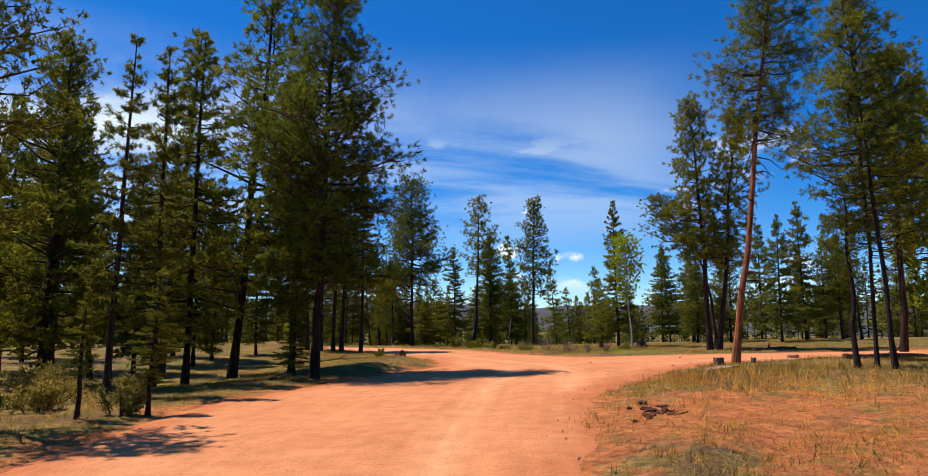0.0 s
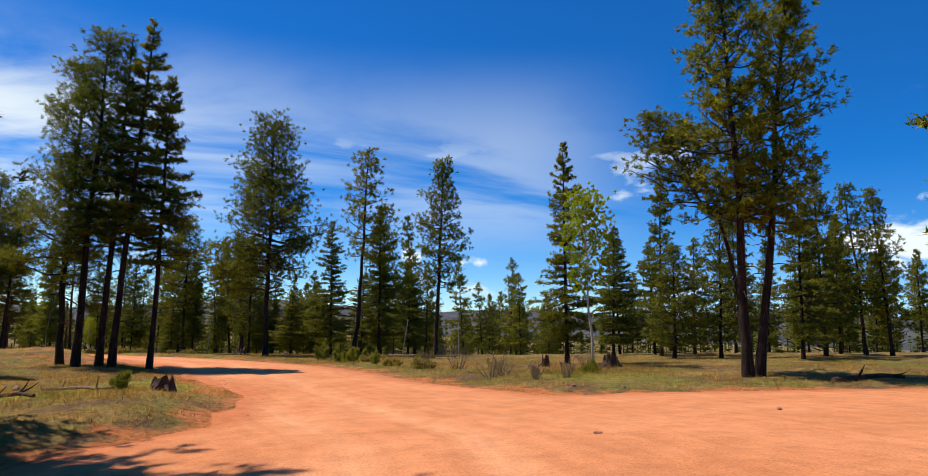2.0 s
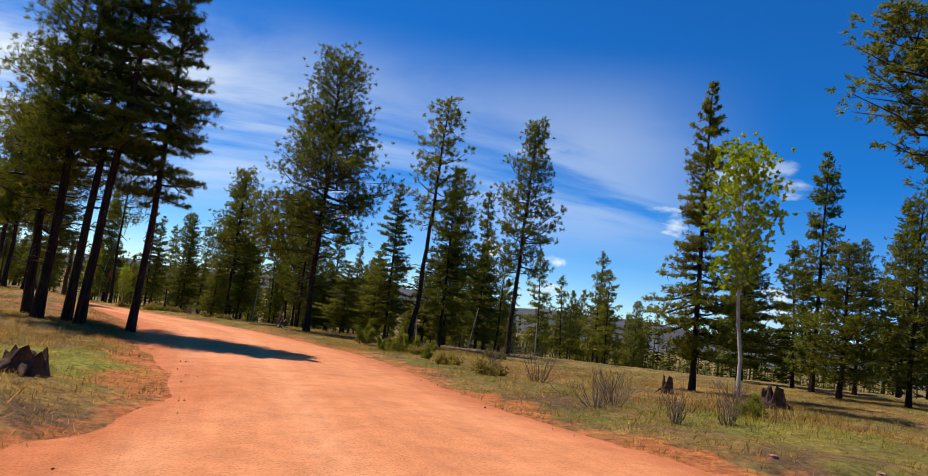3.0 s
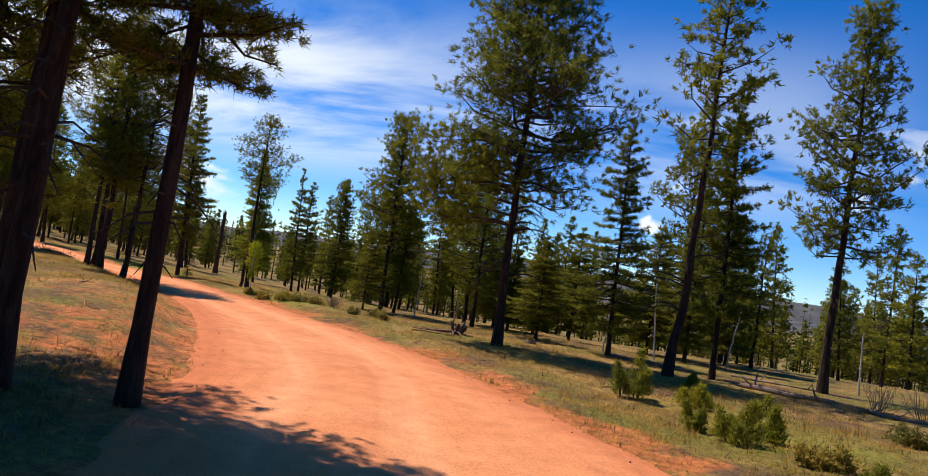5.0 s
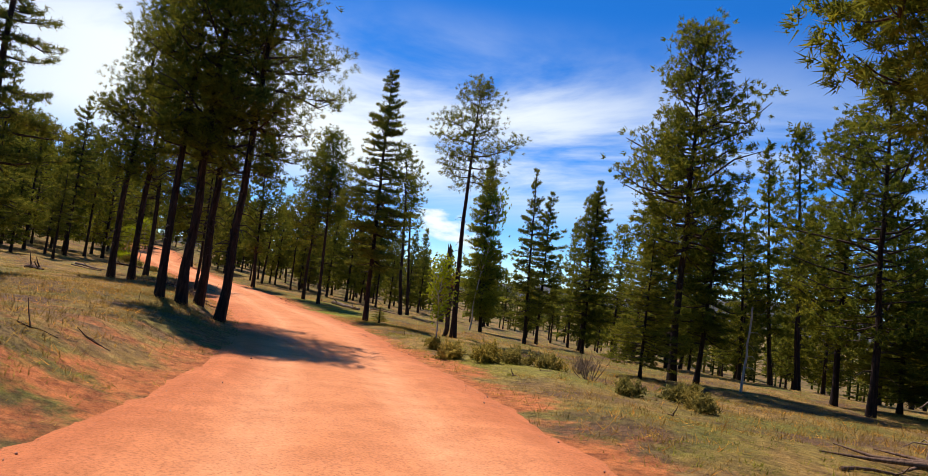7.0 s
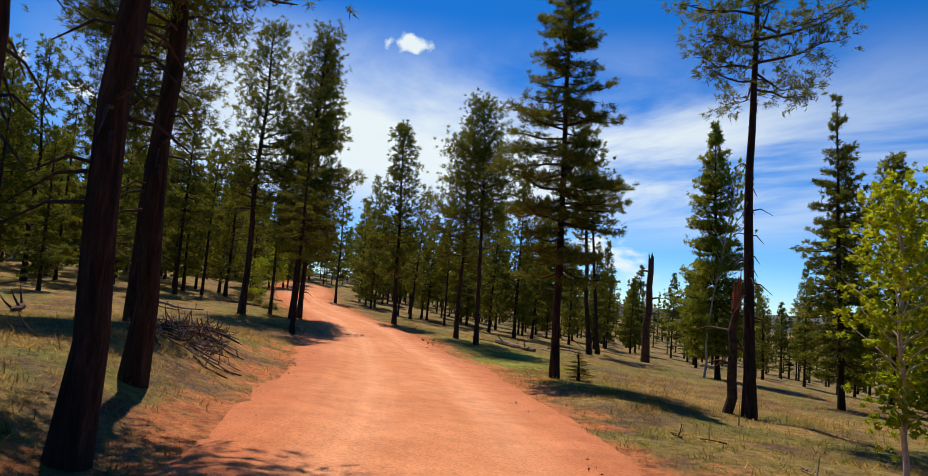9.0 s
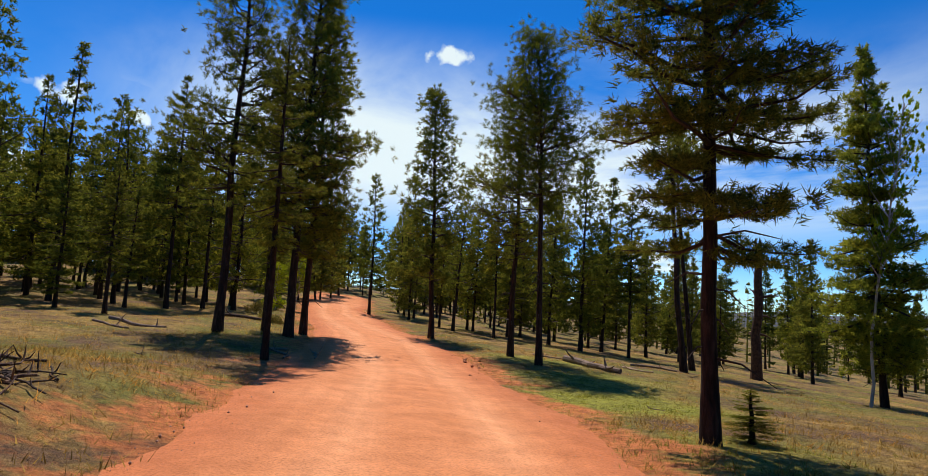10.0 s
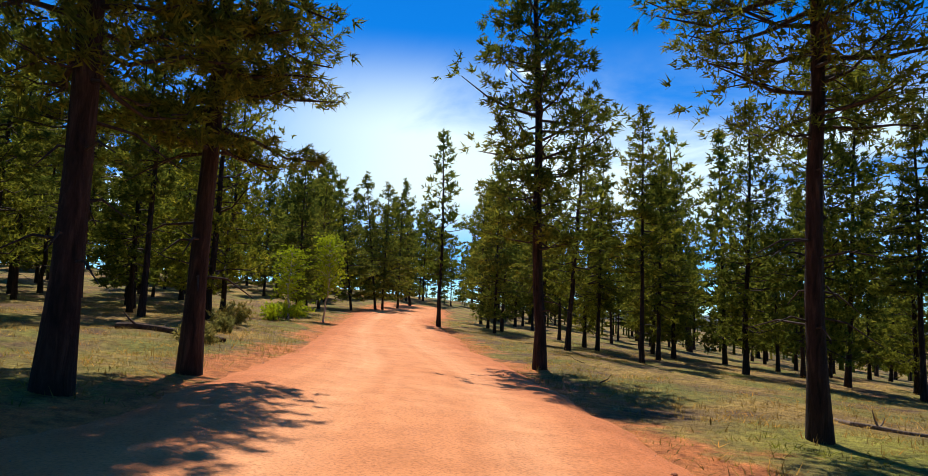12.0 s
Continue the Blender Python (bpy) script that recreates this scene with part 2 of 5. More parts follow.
M_FRESH = mat_leaf("fresh_fir_needles", (0.13, 0.17, 0.022), (0.27, 0.31, 0.036), (0.42, 0.44, 0.055), 0.5, 0.5)
M_FARWOOD = mat_leaf("far_needles", (0.042, 0.062, 0.016), (0.105, 0.125, 0.028), (0.20, 0.20, 0.042), 0.45)
M_ASPEN = mat_leaf("aspen_leaves", (0.22, 0.32, 0.015), (0.36, 0.47, 0.022), (0.50, 0.58, 0.04), 0.5)
M_WHITEBARK = mat_plain("aspen_bark", (0.30, 0.27, 0.22), (0.62, 0.58, 0.50), 6, 0.8, (3, 3, 1))
M_GREY = mat_plain("weathered_wood", (0.10, 0.07, 0.05), (0.34, 0.255, 0.185), 8, 0.9, (6, 6, 1))
M_CHAR = mat_plain("dark_rotten_wood", (0.02, 0.014, 0.010), (0.13, 0.075, 0.045), 10)
M_BROKEN = mat_plain("splintered_red_wood", (0.16, 0.05, 0.025), (0.46, 0.17, 0.07), 9, 0.85, (6, 6, 1))
M_PALE = mat_plain("bleached_plank", (0.26, 0.18, 0.11), (0.48, 0.35, 0.23), 7, 0.85, (1, 8, 1))
M_ROOT = mat_plain("brown_root_wood", (0.06, 0.035, 0.022), (0.26, 0.17, 0.11), 9, 0.9, (4, 4, 1))
M_EARTH = mat_plain("dark_red_earth", (0.03, 0.012, 0.008), (0.16, 0.05, 0.025), 14)
M_STONE = mat_plain("red_stone", (0.22, 0.11, 0.07), (0.48, 0.30, 0.21), 9)
M_SAGE = mat_leaf("shrub_leaves", (0.14, 0.13, 0.036), (0.29, 0.25, 0.07), (0.44, 0.37, 0.12), 0.5)
M_JUNIPER = mat_leaf("juniper_needles", (0.11, 0.14, 0.02), (0.26, 0.28, 0.04), (0.42, 0.41, 0.07), 0.45)
M_GRASS = mat_leaf("dry_grass_blades", (0.19, 0.112, 0.030), (0.34, 0.215, 0.060), (0.49, 0.335, 0.108), 0.4, 0.8)
M_GOLDGRASS = mat_leaf("golden_grass_blades", (0.34, 0.15, 0.035), (0.52, 0.265, 0.07), (0.66, 0.39, 0.13), 0.4, 0.6)
M_GREENGRASS = mat_leaf("green_grass_blades", (0.11, 0.125, 0.014), (0.20, 0.205, 0.028), (0.31, 0.295, 0.05), 0.4, 0.8)
M_HILL = mat_plain("far_wooded_hill", (0.035, 0.05, 0.055), (0.10, 0.105, 0.10), 0.02, 1.0, (1, 1, 1), 0.0)


# ---------------------------------------------------------------- helpers for meshes
def mesh_of(name, verts, faces, mat, smooth=False):
    me = bpy.data.meshes.new(name)
    verts = np.asarray(verts, dtype=np.float32).reshape(-1, 3)
    if isinstance(faces, np.ndarray):
        k = faces.shape[1]
        me.vertices.add(len(verts))
        me.vertices.foreach_set("co", verts.ravel())
        me.loops.add(faces.size)
        me.loops.foreach_set("vertex_index", faces.astype(np.int32).ravel())
        me.polygons.add(len(faces))
        me.polygons.foreach_set("loop_start", np.arange(len(faces), dtype=np.int32) * k)
        me.update(calc_edges=True)
    else:
        me.from_pydata(verts.tolist(), [], faces)
    me.materials.append(mat)
    if smooth:
        me.polygons.foreach_set("use_smooth", np.ones(len(me.polygons), dtype=bool))
    return me


def child(name, me, parent, label=""):
    ob = new(name, me)
    ob.parent = parent
    return tagged(ob, label=label)


def part(name, bm, mat, parent, label=""):
    me = bpy.data.meshes.new(name)
    bm.to_mesh(me)
    bm.free()
    me.materials.append(mat)
    return child(name, me, parent, label)


def tube(path, radii, sides=8, cap=True):
    """Vertices and quads of a tapered tube along a path."""
    path = np.asarray(path, float)
    n = len(path)
    d = np.gradient(path, axis=0)
    d /= np.linalg.norm(d, axis=1)[:, None] + 1e-9
    ref = np.where(np.abs(d[:, 2:3]) > 0.9, [[1.0, 0, 0]], [[0, 0, 1.0]])
    a = np.cross(d, ref)
    a /= np.linalg.norm(a, axis=1)[:, None] + 1e-9
    b = np.cross(d, a)
    th = np.arange(sides) / sides * 2 * np.pi
    ring = path[:, None, :] + np.asarray(radii)[:, None, None] * (np.cos(th)[None, :, None] * a[:, None, :] + np.sin(th)[None, :, None] * b[:, None, :])
    i, j = np.meshgrid(np.arange(n - 1), np.arange(sides), indexing="ij")
    q = np.stack([i * sides + j, i * sides + (j + 1) % sides, (i + 1) * sides + (j + 1) % sides, (i + 1) * sides + j], -1).reshape(-1, 4)
    return ring.reshape(-1, 3), q


def join(pieces):
    vs, fs, k = [], [], 0
    for v, f in pieces:
        vs.append(v)
        fs.append(f + k)
        k += len(v)
    return np.concatenate(vs), np.concatenate(fs)


# ---------------------------------------------------------------- lie of the land
POLY = (-0.853, 0.385, -0.896, 0.784, -0.735, -0.962, -0.183, 0.050, -0.200, -0.345)
BUMPS = ((-23, 58.5, 5, 0.017), (9, 16, 6, 0.408), (-11, 27, 6, -0.52), (-41, 71, 5, 0.063), (-31, 72, 5, -0.144), (-20, 105, 16, -0.648), (10, 100, 16, -0.107), (24, 48, 10, 0.221))


def height(x, y):
    x, y = np.asarray(x, float), np.asarray(y, float)
    xc, yc = np.clip(x, -115, 45), np.clip(y, -25, 130)
    u, v = (xc + 20) / 50, (yc - 50) / 50
    c = POLY
    z = c[0] + c[1] * u + c[2] * v + c[3] * u * u + c[4] * u * v + c[5] * v * v + c[6] * u ** 3 + c[7] * u * u * v + c[8] * u * v * v + c[9] * v ** 3
    for bx, by, s, a in BUMPS:
        z = z + a * np.exp(-((x - bx) ** 2 + (y - by) ** 2) / (2 * s * s))
    over = np.hypot(x - xc, y - yc)
    return z - 14 * (1 - np.exp(-over / 260))


LEFT = ((-5.3, -60), (-5.3, 0), (-5.6, 13.1), (-5.1, 16), (-4.1, 19.5), (-3.1, 24), (-1.1, 27.2), (-1.2, 29.7), (-1.6, 32.2), (-2.7, 35.1), (-5.4, 40.3), (-7.7, 44.9), (-10.2, 49.2),
        (-12.9, 53), (-15.8, 56.3), (-18.6, 59), (-22, 61.6), (-26, 64.3), (-30.8, 67.4), (-36.6, 70.9), (-41.5, 74), (-48.7, 77.4), (-56.5, 80.9), (-66, 85.3), (-78, 91), (-95, 101))
RIGHT = ((-95, 107), (-80, 99), (-69.9, 92), (-60, 87.6), (-50.5, 82.8), (-45.2, 80.4), (-39.5, 77.7), (-33.5, 74.3), (-29, 71.7), (-24.4, 68.3), (-18.2, 63.2), (-14.2, 60), (-10.8, 57),
         (-7.6, 53.8), (-5, 50.9), (-2.9, 47.6), (-0.1, 43.2), (2.0, 37.2), (3.7, 32.9), (5.4, 30.1), (9.7, 30.2), (13.5, 29.7), (18, 29.4), (60, 33), (60, 22), (20, 19.6), (10, 19.9),
         (6.8, 18.6), (4.2, 15.5), (2.4, 12.6), (1.7, 9.7), (1.4, 7), (1.3, 0), (1.3, -60))
OUTLINE = np.array(LEFT + RIGHT, float)


def inside(px, py):
    """Signed distance to the edge of the dirt: positive on the road."""
    px, py = np.asarray(px, float), np.asarray(py, float)
    best = np.full(px.shape, 1e9)
    odd = np.zeros(px.shape, bool)
    for (ax, ay), (bx, by) in zip(OUTLINE, np.roll(OUTLINE, -1, axis=0)):
        dx, dy = bx - ax, by - ay
        t = np.clip(((px - ax) * dx + (py - ay) * dy) / (dx * dx + dy * dy), 0, 1)
        best = np.minimum(best, np.hypot(px - ax - t * dx, py - ay - t * dy))
        if dy:
            odd ^= ((ay > py) != (by > py)) & (px < (bx - ax) * (py - ay) / dy + ax)
    return np.where(odd, best, -best)


def wobble(x, y, seed=0.0):
    """Cheap smooth noise, about -1 to 1."""
    return (np.sin(x * 0.9 + 1.7 * np.sin(y * 0.6 + seed)) + np.sin(y * 1.1 + 1.9 * np.sin(x * 0.53 + 2 * seed)) + 0.6 * np.sin(2.3 * x + 1.3 * y + seed) + 0.5 * np.sin(3.7 * y - 2.9 * x + seed)) / 3.1


ROUTE = np.array([(-1.8, -40)] + [(r[1], r[2]) for r in ROWS if r[0] > 0.9] + [(-45, 78.3), (-53, 81.5), (-63, 86), (-80, 95)], float)


def beside(px, py):
    """Distance to the wheel line down the middle of the road."""
    best = np.full(np.shape(px), 1e9)
    for (ax, ay), (bx, by) in zip(ROUTE, ROUTE[1:]):
        dx, dy = bx - ax, by - ay
        t = np.clip(((px - ax) * dx + (py - ay) * dy) / (dx * dx + dy * dy), 0, 1)
        best = np.minimum(best, np.hypot(px - ax - t * dx, py - ay - t * dy))
    return best


def spaced(lo, hi, step, far):
    mid = np.arange(lo, hi + step / 2, step)
    d, out, k = step, [], 0.0
    while k < far:
        d *= 1.22
        k += d
        out.append(k)
    out = np.array(out)
    return np.concatenate([lo - out[::-1], mid, hi + out])


def grid(xs, ys, fz):
    X, Y = np.meshgrid(xs, ys, indexing="ij")
    Z = fz(X, Y)
    n, m = X.shape
    i, j = np.meshgrid(np.arange(n - 1), np.arange(m - 1), indexing="ij")
    f = np.stack([i * m + j, (i + 1) * m + j, (i + 1) * m + j + 1, i * m + j + 1], -1).reshape(-1, 4)
    return np.stack([X, Y, Z], -1).reshape(-1, 3), f


def float_attribute(me, name, values):
    a = me.attributes.new(name, "FLOAT", "POINT")
    a.data.foreach_set("value", np.asarray(values, np.float32))


def smooth01(a, b, x):
    t = np.clip((x - a) / (b - a), 0, 1)
    return t * t * (3 - 2 * t)


def ground_z(x, y):
    d = inside(x, y)
    off = smooth01(0.2, 1.5, -d)
    z = height(x, y) + off * (0.07 * wobble(x, y, 1) + 0.035 * wobble(x * 3.1, y * 3.1, 2) + 0.05)
    # a low cut bank on the uphill side of the bend
    bank = np.exp(-((x + 14) ** 2 + (y - 51) ** 2) / 40) + 0.8 * np.exp(-((x + 28) ** 2 + (y - 63) ** 2) / 30) + 0.7 * np.exp(-((x + 3) ** 2 + (y - 28) ** 2) / 40)
    bank = bank + 0.55 * np.exp(-((x + 22) ** 2 + (y - 58.6) ** 2) / 24)
    return z + 0.52 * bank * smooth01(0.2, 2.0, -d) - 0.05 * smooth01(-0.3, 0.5, d)


LAWNS = ((-30.3, 74.6, 2.0, 1.0), (-33.5, 77.5, 1.8, 0.9), (-4, 34, 1.8, 0.9), (-5.5, 31.5, 1.6, 0.7), (-37.5, 79.8, 1.6, 0.7), (-26, 71.5, 1.3, 0.6), (1.5, 49, 2.0, 0.5), (-14.5, 62.5, 1.5, 0.6), (8.5, 34.5, 1.6, 0.5))


def lawn_at(x, y):
    """How green and short the grass is."""
    g = np.zeros(np.shape(x))
    for bx, by, s, a in LAWNS:
        g = np.maximum(g, a * smooth01(0.25, 0.8, np.exp(-((x - bx) ** 2 + (y - by) ** 2) / (2 * s * s)) + 0.2 * wobble(x * 1.6, y * 1.6, 13)))
    return g


def build_ground():
    xs, ys = spaced(-78, 26, 0.5, 2600), spaced(-6, 108, 0.5, 2600)
    v, f = grid(xs, ys, ground_z)
    me = mesh_of("ground", v, f, M_GROUND, True)
    d = inside(v[:, 0], v[:, 1])
    x, y = v[:, 0], v[:, 1]
    soil = smooth01(-2.3, 0.2, d + 0.8 * wobble(x * 1.3, y * 1.3, 3) + 0.35 * wobble(x * 3.3, y * 3.3, 8))
    for bx, by, s, a in ((3.6, 9.6, 2.4, 0.9), (6.4, 9.6, 2.6, 0.8), (5.2, 6.6, 2.2, 0.85), (7.4, 12.6, 2.0, 0.6), (-13.4, 50.4, 3.0, 0.62), (-16.6, 54.2, 2.6, 0.58), (-28, 64.2, 2.0, 0.6), (-10.5, 46.5, 2.6, 0.72), (-3.2, 27.5, 1.8, 0.5), (-33, 67.5, 1.6, 0.6)):
        soil = np.maximum(soil, a * smooth01(0.25, 0.75, np.exp(-((x - bx) ** 2 + (y - by) ** 2) / (2 * s * s)) + 0.22 * wobble(x * 1.9, y * 1.9, 5)))
    float_attribute(me, "soil", np.clip(soil, 0, 1))
    float_attribute(me, "lawn", lawn_at(x, y))
    tagged(new("ground", me), "dry meadow ground with straw, moss-green patches and red soil", "ground", kind="structure")


def build_road():
    xs, ys = np.arange(-95, 60, 0.3), np.arange(-30, 108, 0.3)
    X, Y = np.meshgrid(xs, ys, indexing="ij")
    d = inside(X, Y) + 0.22 * wobble(X * 0.6, Y * 0.6, 4) + 0.14 * wobble(X * 2.1, Y * 2.1, 6) + 0.06 * wobble(X * 4.7, Y * 4.7, 9)
    w = beside(X, Y)
    ww = w + 0.12 * wobble(X * 0.4, Y * 0.4, 2)
    track = np.exp(-((ww - 0.85) / 0.32) ** 2) * (0.75 + 0.35 * wobble(X * 0.9, Y * 0.9, 11))
    ridge = np.exp(-((ww - 1.7) / 0.22) ** 2) + 0.6 * np.exp(-(ww / 0.25) ** 2)
    Z = ground_z(X, Y) + 0.05 * smooth01(-0.3, 0.5, inside(X, Y)) + np.clip(d * 0.20, -0.14, 0.03) - 0.022 * track + 0.026 * ridge + 0.010 * wobble(X * 4, Y * 4, 7)
    n, m = X.shape
    keep = d > -0.7
    cell = keep[:-1, :-1] & keep[1:, :-1] & keep[1:, 1:] & keep[:-1, 1:]
    i, j = np.nonzero(cell)
    f = np.stack([i * m + j, (i + 1) * m + j, (i + 1) * m + j + 1, i * m + j + 1], -1)
    used, inv = np.unique(f, return_inverse=True)
    v = np.stack([X, Y, Z], -1).reshape(-1, 3)[used]
    me = mesh_of("road", v, inv.reshape(f.shape), M_ROAD, True)
    float_attribute(me, "track", track.ravel()[used])
    float_attribute(me, "lane", ww.ravel()[used])
    float_attribute(me, "edge", (1 - smooth01(0.1, 1.1, d)).ravel()[used] * 0.8)
    tagged(new("road", me), "red gravel forest road with faint wheel tracks", "road", kind="structure")


build_ground()
build_road()


def build_hills():
    """Wooded ridges along the horizon."""
    n = 160
    for k, (dist, low, tall, seed) in enumerate(((1100, -30, 22, 1.0), (2300, -30, 84, 4.0))):
        a = np.linspace(0, 2 * np.pi, n)
        h = tall * (0.45 + 0.3 * np.sin(3 * a + seed) + 0.2 * np.sin(7 * a + 2 * seed) + 0.12 * np.sin(17 * a + seed) + 0.05 * np.sin(41 * a))
        rows = []
        for s, zf in ((0, 0.0), (90, 0.7), (190, 1.0), (420, 0.6)):
            rows.append(np.stack([-20 + (dist + s) * np.cos(a), 50 + (dist + s) * np.sin(a), low + (h - low) * zf], -1))
        v = np.concatenate(rows)
        i, j = np.meshgrid(np.arange(3), np.arange(n - 1), indexing="ij")
        f = np.stack([i * n + j, i * n + j + 1, (i + 1) * n + j + 1, (i + 1) * n + j], -1).reshape(-1, 4)
        tagged(new("backdrop", mesh_of("backdrop", v, f, M_HILL, True)), "distant blue-grey wooded ridge on the horizon", "hills", kind="structure")


build_hills()


# ---------------------------------------------------------------- trees
def blades(rng, pos, dirs, count, length, width, spread):
    """Needle sprays: thin triangles that fan out from each twig end."""
    n = len(pos)
    dirs = np.asarray(dirs, float)
    d = np.repeat(dirs, count, axis=0) + spread * rng.normal(size=(n * count, 3))
    d /= np.linalg.norm(d, axis=1)[:, None] + 1e-9
    p = np.repeat(pos, count, axis=0) + rng.normal(size=(n * count, 3)) * length * 0.22
    side = np.cross(d, rng.normal(size=d.shape))
    side /= np.linalg.norm(side, axis=1)[:, None] + 1e-9
    ln = length * rng.uniform(0.55, 1.15, (n * count, 1))
    w = width * rng.uniform(0.7, 1.2, (n * count, 1))
    v = np.stack([p - side * w, p + side * w, p + d * ln], 1).reshape(-1, 3)
    return v, np.arange(len(v)).reshape(-1, 3)


def puffed(me, normals, count):
    """Gives each needle the outward direction of the clump that it belongs to."""
    v = np.repeat(np.asarray(normals, float), count * 3, axis=0)
    v /= np.linalg.norm(v, axis=1)[:, None] + 1e-9
    a = me.attributes.new("puff", "FLOAT_VECTOR", "POINT")
    a.data.foreach_set("vector", v.astype(np.float32).ravel())
    return me


def stem(rng, H, r0, wob, bow=0.0):
    n = 14
    t = np.linspace(0, 1, n)
    x = wob * np.cumsum(rng.normal(size=n)) * 0.12 + bow * t * t * H
    y = wob * np.cumsum(rng.normal(size=n)) * 0.12
    x, y = x - x[0], y - y[0]
    path = np.stack([x, y, t * H], -1)
    path[0, 2] = -0.35
    r = r0 * (1 - t) ** 0.8 * 0.86 + 0.012
    r[0] = r0 * 1.45
    r[1] *= 1.02
    return path, r


def conifer(seed, kind, start, R, level, bow=0.0, full=1.0):
    """Meshes of a tree ten metres tall: trunk, limbs and needles. level 0 is the finest."""
    rng = np.random.default_rng(seed)
    H = 10.0
    path, r = stem(rng, H, 0.135 if kind == "P" else 0.115, 0.30 if kind == "P" else 0.10, bow)
    tv, tq = tube(path, r, (12, 12, 9, 7, 5)[level])
    limbs, tufts, dirs, puffs = [], [], [], []
    n = int((74 if kind == "P" else 104) * (1 - start) / 0.75 * (1.0, 1.0, 0.95, 0.85, 0.75)[level] * (0.75 + 0.25 * R / 1.5) * full)
    ph = rng.uniform(0, 6.28, 6)
    for i in range(n):
        t = (i + rng.uniform(0, 0.95)) / n
        if kind == "F":
            t = min(0.995, (round(t * 17) + 0.62 * rng.normal()) / 17) if t > 0.03 else t
            t = max(t, 0.0)
        hgt = H * (start + (0.985 - start) * t)
        az = i * 2.399 + rng.normal() * 0.45
        if kind == "P":
            L = R * (0.58 + 0.42 * min(1.0, t / 0.22)) * (1 - 0.80 * t ** 1.45) * rng.uniform(0.55, 1.12)
            L *= 1.0 + 0.22 * math.sin(11 * t + ph[0]) * math.cos(az + ph[1]) + 0.14 * math.sin(23 * t + ph[2])
            rise = radians(-14 + 50 * t + rng.normal() * 10)
            curl = 0.24
        else:
            L = (R * (1 - t) ** 0.78 + 0.08) * rng.uniform(0.52, 1.14) * (1.0 + 0.12 * math.sin(13 * t + ph[3]) + 0.14 * math.cos(2 * az + ph[4]))
            L *= min(1.0, 0.6 + 2.2 * t)
            rise = radians(-18 + 50 * t * t + rng.normal() * 8)
            curl = 0.18
        L = max(L, 0.14)
        c = np.array([np.interp(hgt, path[:, 2], path[:, 0]), np.interp(hgt, path[:, 2], path[:, 1]), hgt])
        out = np.array([math.cos(az), math.sin(az), 0.0])
        s = np.linspace(0, 1, 4)[:, None]  # along the bough
        p = c + out * (L * math.cos(rise)) * s + np.array([0, 0, 1.0]) * (L * math.sin(rise) * s + curl * L * s ** 2.2)
        p[1:3] += rng.normal(size=(2, 3)) * (0.05 if kind == "P" else 0.03) * L
        rb = 0.010 + 0.016 * L
        if level < 2 or (level == 2 and L > 0.35) or L > 1.0:
            limbs.append(tube(p, rb * np.array([1, 0.75, 0.5, 0.2]), (5, 5, 4, 3, 3)[level]))
        lat = np.array([-out[1], out[0], 0.0])
        k = max(3, int((11.5 if kind == "P" else 10.5) * L * (2.8, 2.2, 1.6, 1.0, 0.75)[level] + rng.uniform(0, 2)))
        if kind == "P" and level in (2, 3):
            # fewer, fuller clumps on trees that stand further off
            for q in range(max(2, int(2.7 * L + rng.uniform(0, 1.5)))):
                sp = rng.uniform(0.3, 0.95) if q else 1.0
                tip = c + out * (L * math.cos(rise) * sp) + np.array([0, 0, L * math.sin(rise) * sp + curl * L * sp ** 2.2])
                tip = tip + lat * rng.normal() * L * 0.25 * (1.15 - 0.5 * sp) + np.array([0, 0, rng.uniform(0.0, 0.16) * L])
                off = rng.normal(size=(6 if level == 2 else 4, 3)) * rng.uniform(0.11, 0.19) * np.array([1.0, 1.0, 0.7])
                tufts.extend(tip + off)
                dirs.extend(off * 4.5 + out * 0.25 + np.array([0, 0, 0.35]))
                puffs.extend(off * 7 + out * 0.35 + np.array([0, 0, 0.25]))
            continue
        if kind == "P" and level < 2:
            # round clumps of needles on side twigs
            for q in range(max(3, int(4.6 * L * (0.72 + 0.33 * L) + rng.uniform(0, 1.4)))):
                sp = rng.uniform(0.3, 0.95) if q else 1.0
                base = c + out * (L * math.cos(rise) * sp) + np.array([0, 0, L * math.sin(rise) * sp + curl * L * sp ** 2.2])
                tip = base + lat * rng.normal() * L * 0.26 * (1.15 - 0.5 * sp) + out * 0.10 + np.array([0, 0, rng.uniform(0.0, 0.18) * L])
                limbs.append(tube([base - out * 0.12 * L, 0.5 * (base + tip) - np.array([0, 0, 0.02]), tip], [0.35 * rb, 0.25 * rb, 0.1 * rb], 4))
                size = rng.uniform(0.10, 0.19) * (1.0 + 0.25 * L)
                m = int((9.5 if level == 0 else 7.0) * rng.uniform(0.7, 1.3))
                off = rng.normal(size=(m, 3)) * size * np.array([1.0, 1.0, 0.72])
                tufts.extend(tip + off)
                dirs.extend(off / size * 0.7 + out * 0.25 + np.array([0, 0, 0.4]))
                puffs.extend(off / size + out * 0.35 + np.array([0, 0, 0.25]))
            continue
        for q in range(k):
            sp = rng.uniform(0.40 if kind == "P" else 0.22, 1.0) if q else 1.0
            base = c + out * (L * math.cos(rise) * sp) + np.array([0, 0, L * math.sin(rise) * sp + curl * L * sp ** 2.2])
            w = rng.normal() * L * (0.25 if kind == "P" else 0.21) * (1.1 - 0.5 * sp)
            up = abs(rng.normal()) * L * (0.13 if kind == "P" else 0.04)
            tufts.append(base + lat * w + np.array([0, 0, up]))
            dirs.append(out * 0.65 + lat * w * 1.3 + np.array([0, 0, 0.6 if kind == "P" else 0.15]))
